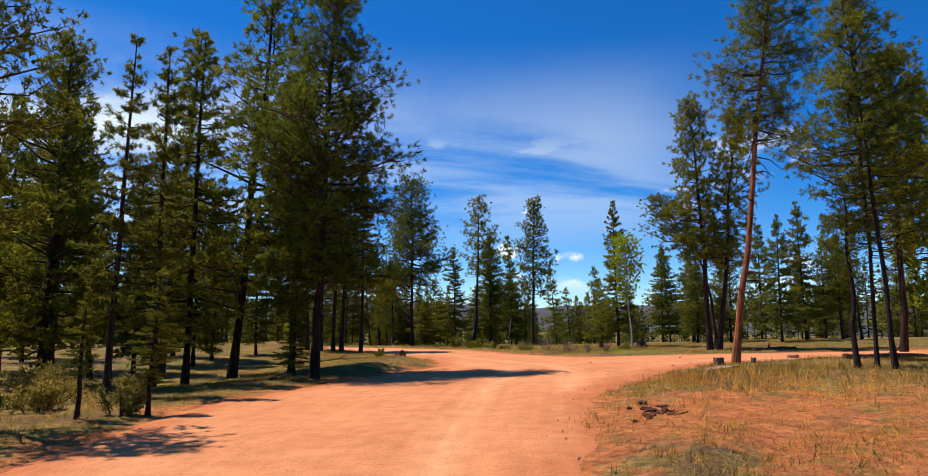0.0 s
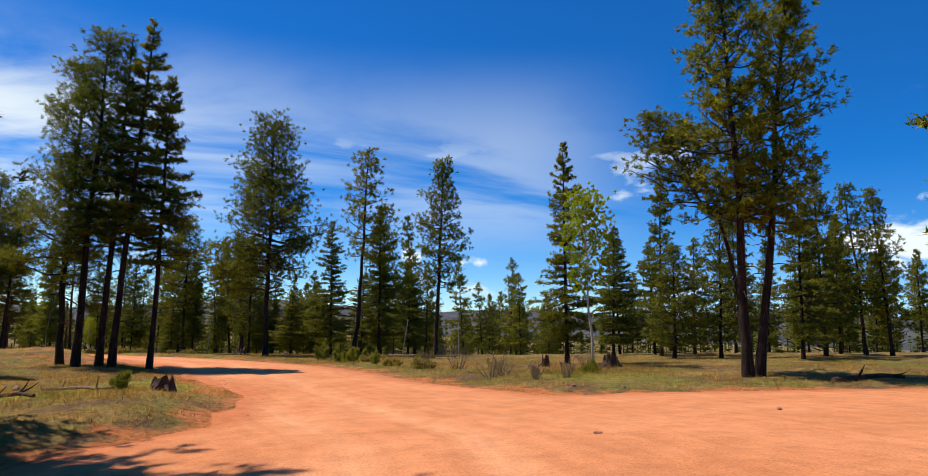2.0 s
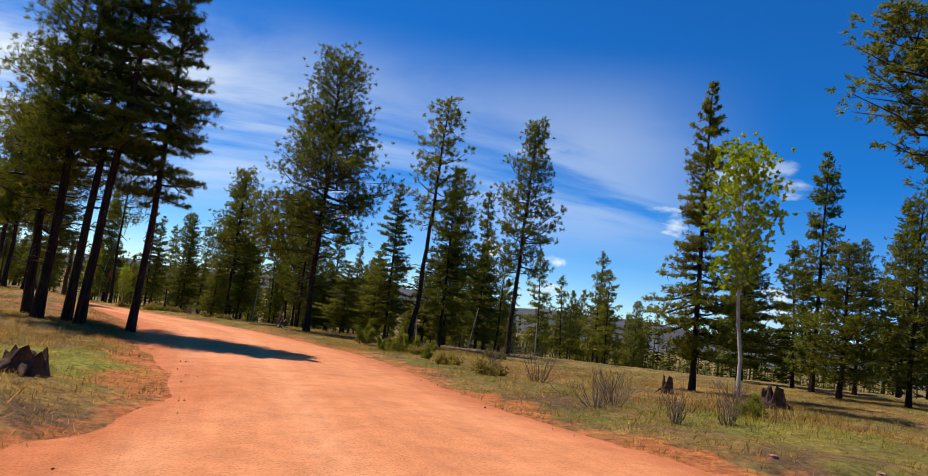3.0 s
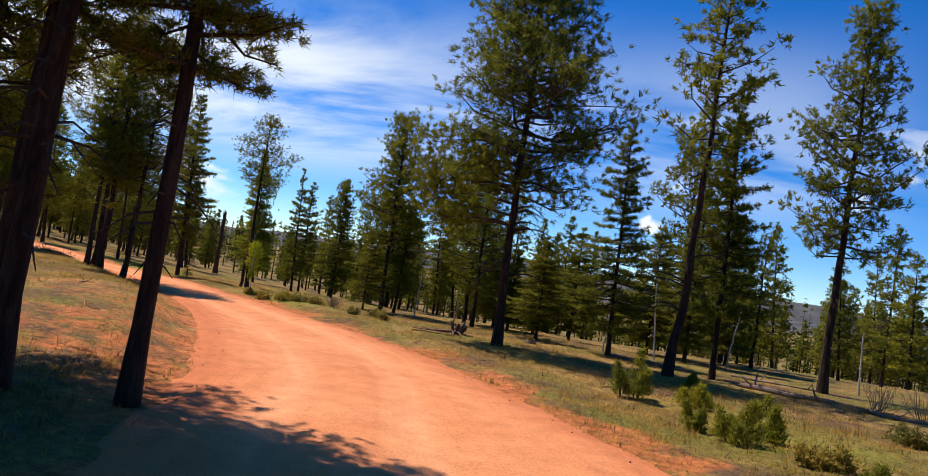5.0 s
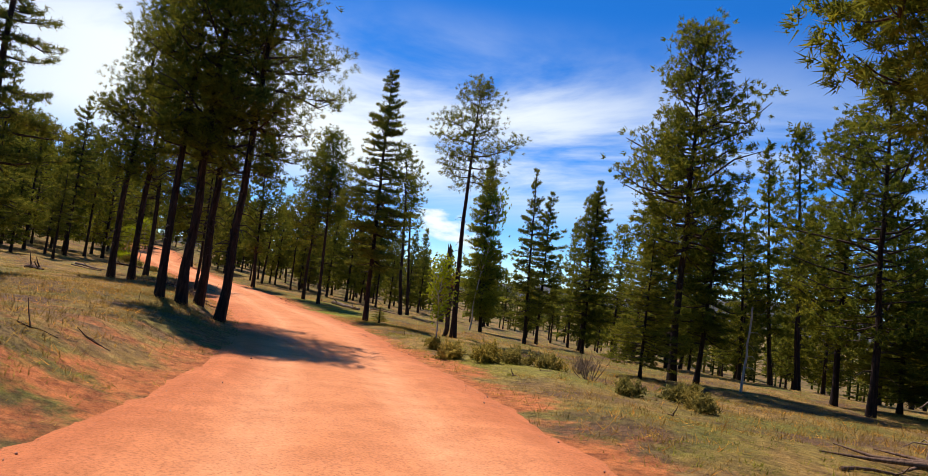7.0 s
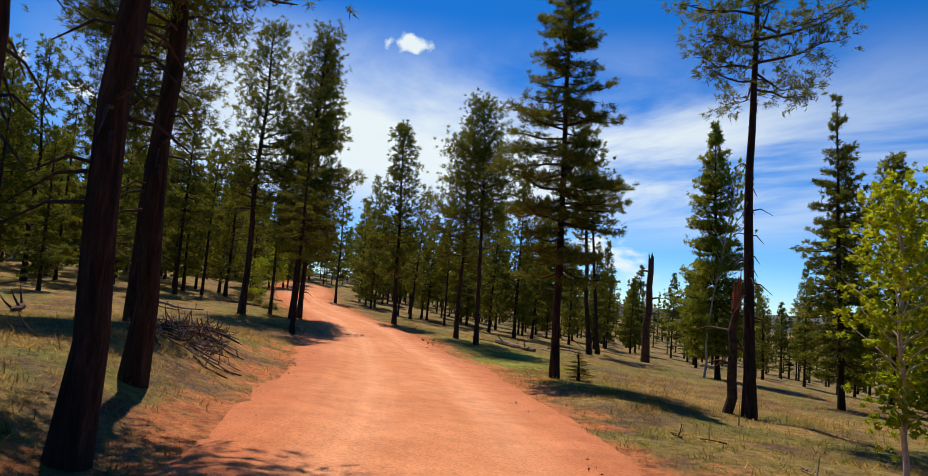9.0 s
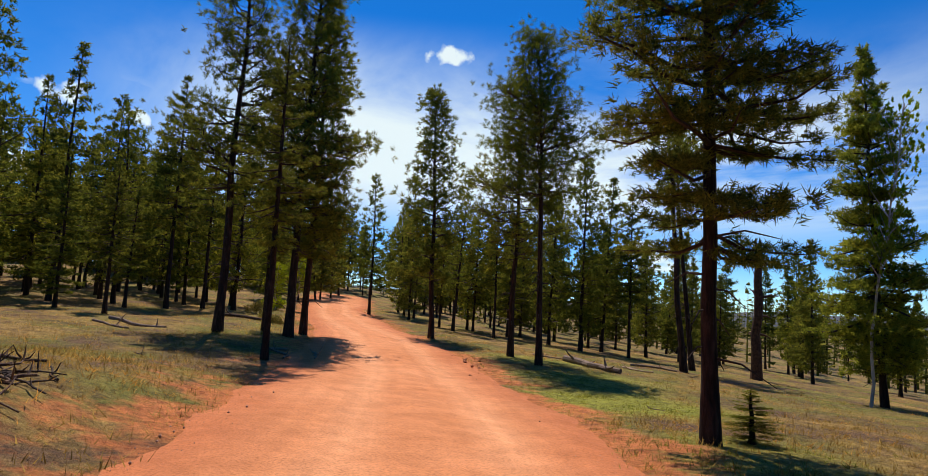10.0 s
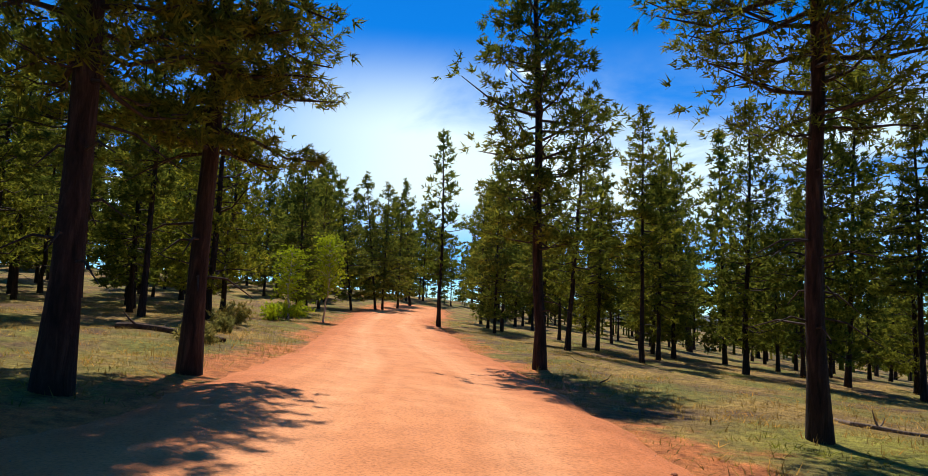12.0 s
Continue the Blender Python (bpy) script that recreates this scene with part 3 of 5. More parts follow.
            puffs.append(out * (0.35 + 0.5 * sp) + lat * w * 2.5 / L + np.array([0, 0, 0.45]) + rng.normal(size=3) * 0.3)
    # bare dead stubs below the crown
    for i in range(int((16, 16, 12, 6, 4)[level] * start / 0.3) + 3):
        hgt = H * rng.uniform(0.2 * start + 0.04, start + 0.10)
        az, L = rng.uniform(0, 6.28), rng.uniform(0.15, 0.75 if start < 0.5 else 0.4)
        c = np.array([np.interp(hgt, path[:, 2], path[:, 0]), np.interp(hgt, path[:, 2], path[:, 1]), hgt])
        out = np.array([math.cos(az), math.sin(az), -0.12 + rng.normal() * 0.18])
        limbs.append(tube([c, c + out * L * 0.5 + [0, 0, 0.04], c + out * L + [0, 0, -0.09]], [0.017, 0.011, 0.004], (5, 5, 4, 3, 3)[level]))
    tufts, dirs = np.array(tufts), np.array(dirs)
    count = ((17, 15, 14, 9, 6) if kind == "P" else (23, 17, 14, 8, 5))[level]
    if kind == "P":
        nv, nf = blades(rng, tufts, dirs, count, (0.125, 0.130, 0.145, 0.175, 0.25)[level], (0.0088, 0.0118, 0.0185, 0.031, 0.052)[level], 0.95)
    else:
        nv, nf = blades(rng, tufts, dirs, count, (0.105, 0.120, 0.140, 0.180, 0.27)[level], (0.0074, 0.0108, 0.0175, 0.032, 0.052)[level], 0.85)
    tag = "pine" if kind == "P" else "fir"
    lv, lq = join(limbs)
    return (mesh_of(tag + "_trunk", tv, tq, M_BARK, True), mesh_of(tag + "_limbs", lv, lq, M_TWIG), puffed(mesh_of(tag + "_crown", nv, nf, M_PINE if kind == "P" else M_FIR), puffs, count))


BREEDS = {}


def breed(kind, start, level, variant, slim, bow=0.0, full=1.0):
    """Shared meshes for trees of like crown; slim is the crown's radius for ten metres of height."""
    start = min((0.1, 0.22, 0.34, 0.48, 0.6), key=lambda s: abs(s - start))
    slim = min((0.85, 1.15, 1.5, 2.0), key=lambda s: abs(s - slim))
    full = min((0.55, 0.8, 1.0, 1.5, 2.2), key=lambda s: abs(s - full))
    key = (kind, start, level, variant if level > 1 else 0, slim, bow, full)
    if key not in BREEDS:
        BREEDS[key] = conifer(hash_of(key), kind, start, slim * (1.15 if kind == "P" else 1.1), level, bow, full)
    return BREEDS[key], slim


def hash_of(key):
    return int(sum((i + 1) * 977 * (ord(c)) for i, c in enumerate(repr(key))) % 100003)


def aspen_meshes(seed, leaves=20, low=0.30):
    rng = np.random.default_rng(seed)
    path, r = stem(rng, 6.0, 0.048, 0.4)
    limbs, tufts, dirs = [tube(path, r, 7)], [], []
    for i in range(40):
        t = low + (0.98 - low) * (i + rng.uniform(0, 0.8)) / 40
        c = np.array([np.interp(6 * t, path[:, 2], path[:, 0]), np.interp(6 * t, path[:, 2], path[:, 1]), 6 * t])
        az, L = i * 2.4 + rng.normal() * 0.4, 1.25 * math.sin(math.pi * (0.15 + 0.75 * (t - low) / (1 - low))) * rng.uniform(0.6, 1.1)
        d = np.array([math.cos(az) * 0.75, math.sin(az) * 0.75, 0.65])
        limbs.append(tube([c, c + d * L * 0.5, c + d * L], [0.018, 0.011, 0.003], 4))
        for q in range(leaves):
            s = rng.uniform(0.35, 1.1)
            tufts.append(c + d * L * s + rng.normal(size=3) * 0.2)
            dirs.append(d)
    v, f = blades(rng, np.array(tufts), np.array(dirs), 13, 0.085, 0.034, 1.3)
    lv, lq = join(limbs)
    return mesh_of("aspen_trunk", lv, lq, M_WHITEBARK, True), mesh_of("aspen_crown", v, f, M_ASPEN)


ASPENS = [aspen_meshes(3), aspen_meshes(8), aspen_meshes(5, 22, 0.42), aspen_meshes(6, 6, 0.40)]
PATH = np.array([(r[1], r[2]) for r in ROWS])
PLANTED = []
LABELS = {
    "P": "dark-barked ponderosa pine with tufted olive-green needles on dry grass",
    "F": "narrow cone-shaped fir with dense dark green branches on the slope",
    "A": "young aspen with pale trunk and fresh yellow-green leaves",
}


def tree(kind, x, y, H, R, start, lean_x=0.0, lean_y=0.0, label="", red=False, bow=0.0, full=1.0, fresh=False, thick=1.0):
    """A tree of height H and crown radius R at x, y; its crown begins at the fraction start, and full is its density."""
    rng = random.Random(round(x * 131 + y * 17, 3))
    z = float(ground_z(np.array([x]), np.array([y]))[0])
    near = float(np.min(np.hypot(PATH[:, 0] - x, PATH[:, 1] - y)))
    name, cat = {"P": ("pine_tree", "pine tree"), "F": ("fir_tree", "fir tree"), "A": ("aspen_tree", "aspen tree")}[kind]
    top = tagged(new(name), label or LABELS[kind], cat, "trees of the forest")
    turn = Matrix(((1, 0, lean_x, 0), (0, 1, lean_y, 0), (0, 0, 1, 0), (0, 0, 0, 1)))
    if kind == "A":
        trunk, crown = ASPENS[3 if start > 0.5 else 2 if start > 0.35 else rng.randrange(2)]
        sz, sx = H / 6.0, R / 1.0
        meshes = (("trunk", trunk), ("crown", crown))
    else:
        ms, slim = breed(kind, start, 0 if near < 6.5 else 1 if near < 9.5 else 2 if near < 20 else 3 if near < 30 else 4, rng.randrange(2), R * 10 / H, bow, full)
        sz, sx = H / 10.0, R / slim
        meshes = (("trunk", ms[0]), ("branchwork", ms[1]), ("crown", ms[2]))
    tilt = math.hypot(lean_x, lean_y)
    axis = Vector((-lean_y, lean_x, 0)) if tilt > 1e-4 else Vector((1, 0, 0))
    top.matrix_basis = Matrix.Translation((x, y, z)) @ Matrix.Rotation(math.atan(tilt), 4, axis) @ Matrix.Rotation(0.0 if bow else rng.uniform(0, 6.28), 4, "Z") @ Matrix.Diagonal((sx, sx, sz, 1))
    for nm, me in meshes:
        ob = child(nm, me, top)
        if nm != "trunk":
            tagged(ob, kind="stuff")
        if nm == "crown" and fresh:
            ob.data = me.copy()
            ob.data.materials.clear()
            ob.data.materials.append(M_FRESH)
        if nm == "trunk" and kind != "A":
            k = 0.86 * max(0.8, min(1.45, sz)) / sx * (1.0 if H > 4 else 0.6) * thick
            ob.scale = (k, k, 1)
            if red:
                ob.scale = (0.68 * k, 0.68 * k, 1)
                ob.data = me.copy()
                ob.data.materials.clear()
                ob.data.materials.append(M_REDBARK)
    PLANTED.append((x, y, R))
    return top


def dead_boughs(top, count, seed=1):
    """Long bare boughs below the living crown, each a part of its tree."""
    rng = np.random.default_rng(seed)
    for i in range(count):
        h, az, L = rng.uniform(1.4, 4.6), i * 2.4 + rng.normal() * 0.5, rng.uniform(0.6, 1.5)
        d, up = np.array([math.cos(az), math.sin(az), 0.0]), np.array([0, 0, 1.0])
        s = np.linspace(0, 1, 6)
        p = [up * h + d * L * q + up * (0.18 * L * math.sin(2.4 * q) - 0.42 * L * q ** 2.5) + rng.normal(size=3) * 0.03 * q for q in s]
        pieces = [tube(p, 0.024 * (1.05 - s), 5)]
        for j in range(5):
            a = p[rng.integers(2, 6)]
            e = d * rng.uniform(0.05, 0.3) + np.array([-d[1], d[0], 0]) * rng.normal() * 0.22 - up * rng.uniform(0.02, 0.22)
            pieces.append(tube([a, a + e * 0.6, a + e], [0.008, 0.005, 0.002], 3))
        child("dead_bough", mesh_of("dead_bough", *join(pieces), M_TWIG), top, "bare dead bough")


def living_boughs(top, bearings, seed=3):
    """Long low boughs with needles on one side of a tree, each a part with its needles."""
    rng = np.random.default_rng(seed)
    up = np.array([0, 0, 1.0])
    turned = math.degrees(top.matrix_basis.to_euler().z)
    for i, a in enumerate(bearings):
        h, L = 2.5 + 0.24 * i + rng.normal() * 0.1, rng.uniform(1.3, 2.1)
        a -= turned
        d = np.array([math.cos(radians(a)), math.sin(radians(a)), 0.0])
        lat = np.array([-d[1], d[0], 0.0])
        s = np.linspace(0, 1, 6)
        p = [up * h + d * L * q + up * (0.10 * L * math.sin(3 * q) - 0.10 * L * q + 0.10 * q ** 3) + rng.normal(size=3) * 0.04 * q for q in s]
        wood, tufts, dirs = [tube(p, 0.036 * (1.08 - s), 6)], [], []
        for q in range(9):
            base = p[3 + q % 3] if q else p[5]
            tip = base + lat * rng.normal() * 0.42 + d * rng.uniform(0, 0.35) + up * rng.uniform(-0.02, 0.25)
            wood.append(tube([base, 0.5 * (base + tip) - up * 0.03, tip], [0.012, 0.008, 0.003], 4))
            off = rng.normal(size=(12, 3)) * 0.17 * np.array([1, 1, 0.75])
            tufts.extend(tip + off)
            dirs.extend(off * 4 + d * 0.3 + up * 0.4)
        ob = child("bough", mesh_of("bough", *join(wood), M_TWIG), top)
        child("needles", puffed(mesh_of("needles", *blades(rng, np.array(tufts), np.array(dirs), 28, 0.11, 0.009, 0.95), M_PINE), dirs, 28), ob)
    return top


tree("P", -9.0, 25.2, 16.5, 2.8, 0.22, 0.05, 0.00)
tree("P", -5.0, 21.6, 13.4, 2.7, 0.22, 0.06, 0.00, full=1.5)
tree("F", -9.0, 16.4, 9.4, 1.06, 0.25, 0.02, 0.00, full=0.7)
tree("P", -14.8, 25.9, 9.0, 1.12, 0.4, -0.06, -0.00, full=0.7)
tree("P", -12.6, 27.1, 14.7, 1.76, 0.3, 0.06, 0.00, full=0.75)
tree("F", -6.0, 12.3, 2.7, 0.47, 0.2, 0.04, 0.00)
tree("F", -7.0, 11.7, 2.4, 0.4, 0.3, 0.02, 0.00)
tree("P", -8.7, 10.6, 9.2, 1.7, 0.34, 0.01, 0.00, full=0.8)
tree("P", 7.3, 18.0, 13, 1.15, 0.48, 0.125, 0.00, label="tall ponderosa pine with sunlit orange-red bark and tufted crown", red=True, full=1.5)
tree("P", 8.75, 14.7, 4.2, 0.60, 0.5, -0.04, -0.00, full=0.6, thick=0.75)
tree("P", 9.2, 14.75, 8.5, 1.4, 0.4, -0.01, -0.00, full=0.8, thick=0.5)
tree("P", 9.05, 13.85, 8.4, 1.1, 0.5, -0.08, -0.00, full=0.8, thick=0.6)
tree("P", 12.0, 33.5, 12.9, 1.5, 0.34, -0.05, 0.01, full=1.5)
tree("P", 12.6, 33.9, 12.2, 1.5, 0.34, 0.09, -0.01, full=1.5)
tree("P", 12.9, 35.2, 8, 2, 0.6, 0, 0, label="bent ponderosa pine arching over with a lopsided crown", bow=-0.31, full=1.5)
tree("F", 9.5, 43.0, 9.5, 1.35, 0.12, -0.03, 0.00, full=1.5)
tree("A", 9.7, 40.3, 6.6, 1.05, 0.4, -0.02, 0)
tree("F", 14.6, 80.0, 9.6, 1.8, 0.1, 0.0, 0.00)
tree("F", 16.4, 55.4, 7.6, 2.13, 0.1, -0.06, 0.01, full=1.5)
tree("F", 22.0, 44.1, 9.2, 1.66, 0.1, -0.03, 0.00, full=1.5)
tree("P", 25.2, 45.6, 8.4, 1.16, 0.2, -0.08, 0.01, full=1.5)
tree("P", 26.1, 45.0, 8.1, 1.14, 0.2, -0.08, 0.01, full=1.5)
tree("F", 17.6, 52.9, 6.6, 1.80, 0.1, -0.06, 0.01, full=1.5)
dead_boughs(living_boughs(tree("P", -5.0, 57.9, 14.6, 3, 0.34, -0.01, 0.00, label="broad old ponderosa pine with long dead lower boughs beside the road", full=1.5), (150, 205, 175, 190, 160, 215, 180, 145, 200)), 18)
tree("P", -8.1, 69.5, 9.0, 1.9, 0.22, -0.03, 0.00)
tree("F", -1.4, 62.2, 9.2, 1.5, 0.12, -0.03, 0.00, full=1.5)
dead_boughs(tree("P", 0.3, 57.1, 12.8, 1.6, 0.48, 0.04, 0.00, label="slim ponderosa pine with brown bark and a high tufted crown"), 6, 2)
tree("F", 4.4, 73.0, 8.2, 1.89, 0.1, -0.03, 0.00, full=1.5)
tree("P", 5.6, 60.5, 13.2, 1.85, 0.3, 0.00, 0.00, full=1.5)
tree("F", 11.4, 77.2, 6.8, 1.37, 0.1, -0.08, 0.01)
tree("F", -16.4, 81.1, 12.2, 2.74, 0.1, -0.05, 0.00, full=1.5)
tree("F", -22.0, 59.2, 10, 1.35, 0.3, 0.0, 0.0)
tree("P", -23.6, 61.4, 10.5, 1.4, 0.3, 0.0, 0.0)
tree("P", -21.7, 59.6, 10.6, 1.5, 0.3, 0.01, 0)
tree("P", -21.2, 60.3, 10.2, 1.6, 0.3, 0.04, 0)
tree("F", -26.6, 71.8, 11.0, 1.9, 0.22, -0.02, -0.02, full=1.5)
tree("P", -21.7, 71.25, 9.8, 1.6, 0.6, -0.05, -0.02, label="crooked ponderosa pine with a bare stem and flat crown", bow=0.05, full=0.8)
tree("P", -12.8, 69.0, 10.2, 2.0, 0.34, 0.0, 0.0, full=1.5)
tree("F", -12.35, 69.8, 5.8, 1.1, 0.2, 0.04, 0.03, full=1.5)
tree("F", -18.1, 89.7, 10.4, 2.10, 0.1, 0.07, 0.04)
tree("F", 1.8, 58.6, 9.6, 1.35, 0.2, -0.02, -0.01, full=1.5)
tree("F", 5.2, 77.3, 12.8, 1.90, 0.1, -0.08, -0.02, full=1.5)
tree("F", 12.0, 94.2, 11.8, 2.24, 0.1, -0.09, -0.02)
tree("F", 16.8, 87.8, 9.2, 1.64, 0.1, -0.05, -0.01)
tree("F", 15.1, 77.7, 7.7, 1.79, 0.1, -0.05, -0.01)
tree("F", -14.2, 85.9, 9.5, 1.87, 0.1, -0.05, -0.04)
tree("F", -10.5, 93.8, 8.0, 2.36, 0.1, -0.04, -0.01)
tree("F", -22.6, 78.8, 8.5, 1.2, 0.1, -0.04, -0.03)
tree("F", -28.9, 98.1, 9.9, 1.58, 0.1, -0.03, -0.02)
tree("F", -22.3, 98.3, 9.0, 2.13, 0.1, -0.05, -0.03)
tree("F", -12.9, 86.9, 12.1, 1.42, 0.2, -0.09, -0.07, full=1.5)
tree("P", -11.5, 85.0, 12.4, 1.31, 0.3, -0.07, -0.05, full=1.5)
tree("P", -36.3, 78.6, 10.3, 1.6, 0.48, -0.02, -0.02, full=1.5, thick=0.85)
tree("P", -38.6, 79.6, 9.4, 1.6, 0.34, 0.01, 0.02)
tree("P", -45.6, 81.4, 11.0, 1.4, 0.22, -0.03, -0.03, full=1.5)
tree("F", -43.0, 74.2, 12.2, 2.0, 0.22, 0.01, 0.01, full=1.5)
tree("P", -41.5, 70.8, 11.8, 1.7, 0.34, -0.01, -0.01, full=1.0)
tree("F", -35.6, 69.8, 7.0, 1.0, 0.34, 0.0, 0.0, full=0.8)
tree("P", -41.1, 72.8, 12.0, 1.7, 0.22, 0.02, 0, full=1.5)
tree("P", -30.7, 62.9, 10.5, 1.2, 0.36, 0.01, 0.02)
tree("P", -30.3, 63.4, 10.5, 1.3, 0.36, 0.01, 0.02)
tree("F", -29.8, 86.5, 11, 2.0, 0.12, -0.04, -0.05, full=2.2, fresh=True, label="sunlit light green fir on the grassy slope")
tree("P", -37.5, 88.0, 12.0, 1.53, 0.55, -0.05, -0.07)
tree("P", -38.4, 90.0, 10.6, 1.05, 0.6, -0.06, -0.08)
tree("P", -65.7, 90.3, 10.6, 1.35, 0.22, -0.01, -0.02)
tree("F", -80.0, 103.9, 14.2, 2.37, 0.2, -0.01, -0.02)
tree("P", -52.4, 87.9, 8.8, 1.3, 0.22, 0.02, 0.03)
tree("P", -61.9, 105.4, 13.5, 1.97, 0.35, -0.05, -0.08)
tree("F", -69.8, 109.1, 10.7, 1.78, 0.15, -0.00, -0.00)
tree("F", -66.4, 118.3, 11.9, 2.18, 0.1, -0.02, -0.03)
tree("F", -65.3, 94.1, 10.3, 1.3, 0.2, 0.01, 0.02)
tree("A", -77.6, 87.9, 4.4, 1.1, 0.3, 0.00, 0.01)
tree("A", -61.9, 82.6, 3.5, 0.8, 0.2, 0.00, 0.01)
tree("A", -60.2, 80.6, 2.7, 0.75, 0.2, 0.00, 0.01)
tree("F", -93.1, 102.5, 12.6, 2.27, 0.1, -0.04, -0.07)
tree("F", -80.8, 93.4, 10.5, 2.1, 0.1, -0.06, -0.10)
tree("F", -77.8, 90.3, 9, 2.2, 0.1, -0.08, -0.13)
tree("F", -73.1, 85.6, 8, 1.9, 0.1, -0.07, -0.12)
tree("F", -7.0, 42.8, 11.7, 1.6, 0.35, 0.0, 0.0, full=1.5)
tree("F", -8.1, 42.1, 13.6, 1.7, 0.34, 0.03, 0.0, full=1.5)
tree("F", -8.7, 42.5, 13.0, 1.5, 0.34, 0.02, 0.0)
tree("P", -9.5, 42.4, 13.0, 1.7, 0.3, 0.0, 0.0)
tree("F", -26.5, 72.6, 0.7, 0.42, 0.1, label="small dark fir sapling at the foot of a larger fir")
tree("A", -17.6, 64.3, 2.3, 0.42, 0.3, 0.0, 0.0, "slender yellow-green aspen sapling at the road verge")
tree("A", -29.6, 84.9, 8.8, 0.85, 0.6, 0.065, 0.08, "tall thin aspen with pale trunk and sparse new leaves")
tree("F", -6.2, 23.6, 3.2, 0.9, 0.1)
tree("F", -29.0, 57.9, 13.0, 1.9, 0.1)
tree("F", 16.0, 48.4, 9.3, 1.45, 0.15, full=1.5)
tree("P", 15.4, 45.6, 5.2, 1.34, 0.1, full=1.5)
tree("F", 18.5, 49.8, 6.3, 1.23, 0.12, full=1.5)
tree("P", 29.2, 42.2, 17.0, 2.69, 0.15, full=1.5)
tree("F", 19.4, 41.9, 8.0, 1.46, 0.1, full=1.5)
tree("F", 15.0, 52.6, 7.4, 1.6, 0.1, full=1.5)
tree("F", 23.7, 54.9, 9.4, 1.8, 0.1, full=1.5)
tree("F", 24.5, 46.5, 7.0, 1.46, 0.1, full=1.5)
tree("F", -43.2, 72.9, 6.0, 0.5, 0.34)
tree("P", 18.2, 28.2, 13.0, 2.58, 0.3, full=1.5)
tree("F", -6.8, 25.4, 12.0, 2.4, 0.2, full=1.4)
tree("P", -10.6, 43.8, 12.0, 2.0, 0.25)
tree("F", -9.7, 20.3, 11.0, 1.8, 0.1, full=0.8)
tree("F", -9.6, 22.4, 12.5, 2.2, 0.1, full=0.8)
tree("F", -62.3, 91.6, 8.0, 1.8, 0.1)
tree("F", -66.8, 94.2, 8.5, 1.9, 0.1)
tree("P", -72.5, 97.4, 9.0, 1.8, 0.15)
tree("F", -82.0, 94.5, 10.0, 2.0, 0.1)
tree("F", -86.5, 98.0, 10.0, 2.2, 0.1)
tree("F", -65.5, 82.6, 8.0, 1.6, 0.1)
tree("F", -69.5, 84.0, 8.5, 1.7, 0.1)
tree("P", -74.5, 86.8, 8.0, 1.6, 0.15)
tree("P", 2.0, 72.1, 12.3, 2.18, 0.34, full=1.5)
tree("F", 1.9, 66.6, 8.0, 1.67, 0.15, full=1.5)
tree("F", 4.2, 70.2, 6.9, 1.89, 0.10, full=1.5)
tree("P", 5.8, 72.3, 6.7, 1.30, 0.30)
tree("F", 0.5, 69.7, 6.2, 2.18, 0.10, full=1.5)
tree("F", -4.5, 65.8, 4.6, 1.68, 0.10, full=1.5)
tree("P", -9.1, 72.5, 8.5, 1.8, 0.22, full=1.5)
tree("F", -7.5, 72.7, 4.1, 1.47, 0.10, full=1.5)
tree("F", -13.2, 67.4, 3.7, 1.27, 0.10)
tree("F", -5.2, 71.7, 4.2, 1.5, 0.10)
tree("F", -3.3, 71.6, 6.0, 1.7, 0.10, full=1.5)
tree("F", -6.6, 71.9, 4.4, 1.4, 0.10, full=1.5)
tree("P", 17.5, 45.2, 7.0, 1.46, 0.15, full=1.5)


# the rest of the wood, thinner towards the road and open where the view is open
def plant_forest():
    zones = (  # x0, x1, y0, y1, trees, lowest, tallest
        (-80, -26, 8, 54, 60, 8, 12), (-76, -52, 50, 70, 40, 8.5, 12.5), (-80, -54, 66, 79, 34, 7.5, 11), (-60, -47, 60, 71, 12, 5, 7), (-130, -76, 40, 86, 40, 9, 12), (-120, -70, 92, 125, 40, 7.5, 10.5), (-68, -42, 94, 112, 26, 6, 8.5), (-60, -42, 88.5, 97, 12, 7, 10),
        (-64, -22, 96, 130, 36, 5, 7.5), (-18, 30, 78, 125, 46, 6, 9), (22, 60, 40, 90, 24, 6, 9), (-26, -12, 10, 40, 24, 8, 12), (16, 44, 4, 16, 10, 7, 11),
        (-25, -6, 80, 98, 13, 7.5, 10), (-112, -82, 78, 112, 38, 9, 12.5), (-150, -105, 60, 140, 22, 8, 11), (-40, -9, -30, 6, 14, 8, 13), (7, 40, -30, 0, 10, 8, 13))
    for k, (x0, x1, y0, y1, count, lo, hi) in enumerate(zones):
        rng = random.Random(100 + k)
        made = tries = 0
        while made < count and tries < count * 12:
            tries += 1
            x, y = rng.uniform(x0, x1), rng.uniform(y0, y1)
            d = float(inside(np.array([x]), np.array([y]))[0])
            if d > -3.5 or any((x - a) ** 2 + (y - b) ** 2 < 5.5 for a, b, c in PLANTED):
                continue
            H = rng.uniform(lo, hi)
            kind = "P" if rng.random() < 0.36 else "F"
            tree(kind, x, y, H, H * rng.uniform(0.14, 0.195), rng.choice((0.1, 0.1, 0.2, 0.3)), rng.gauss(0, 0.02), rng.gauss(0, 0.02), full=1.0 if k < 4 else 1.5)
            made += 1


plant_forest()


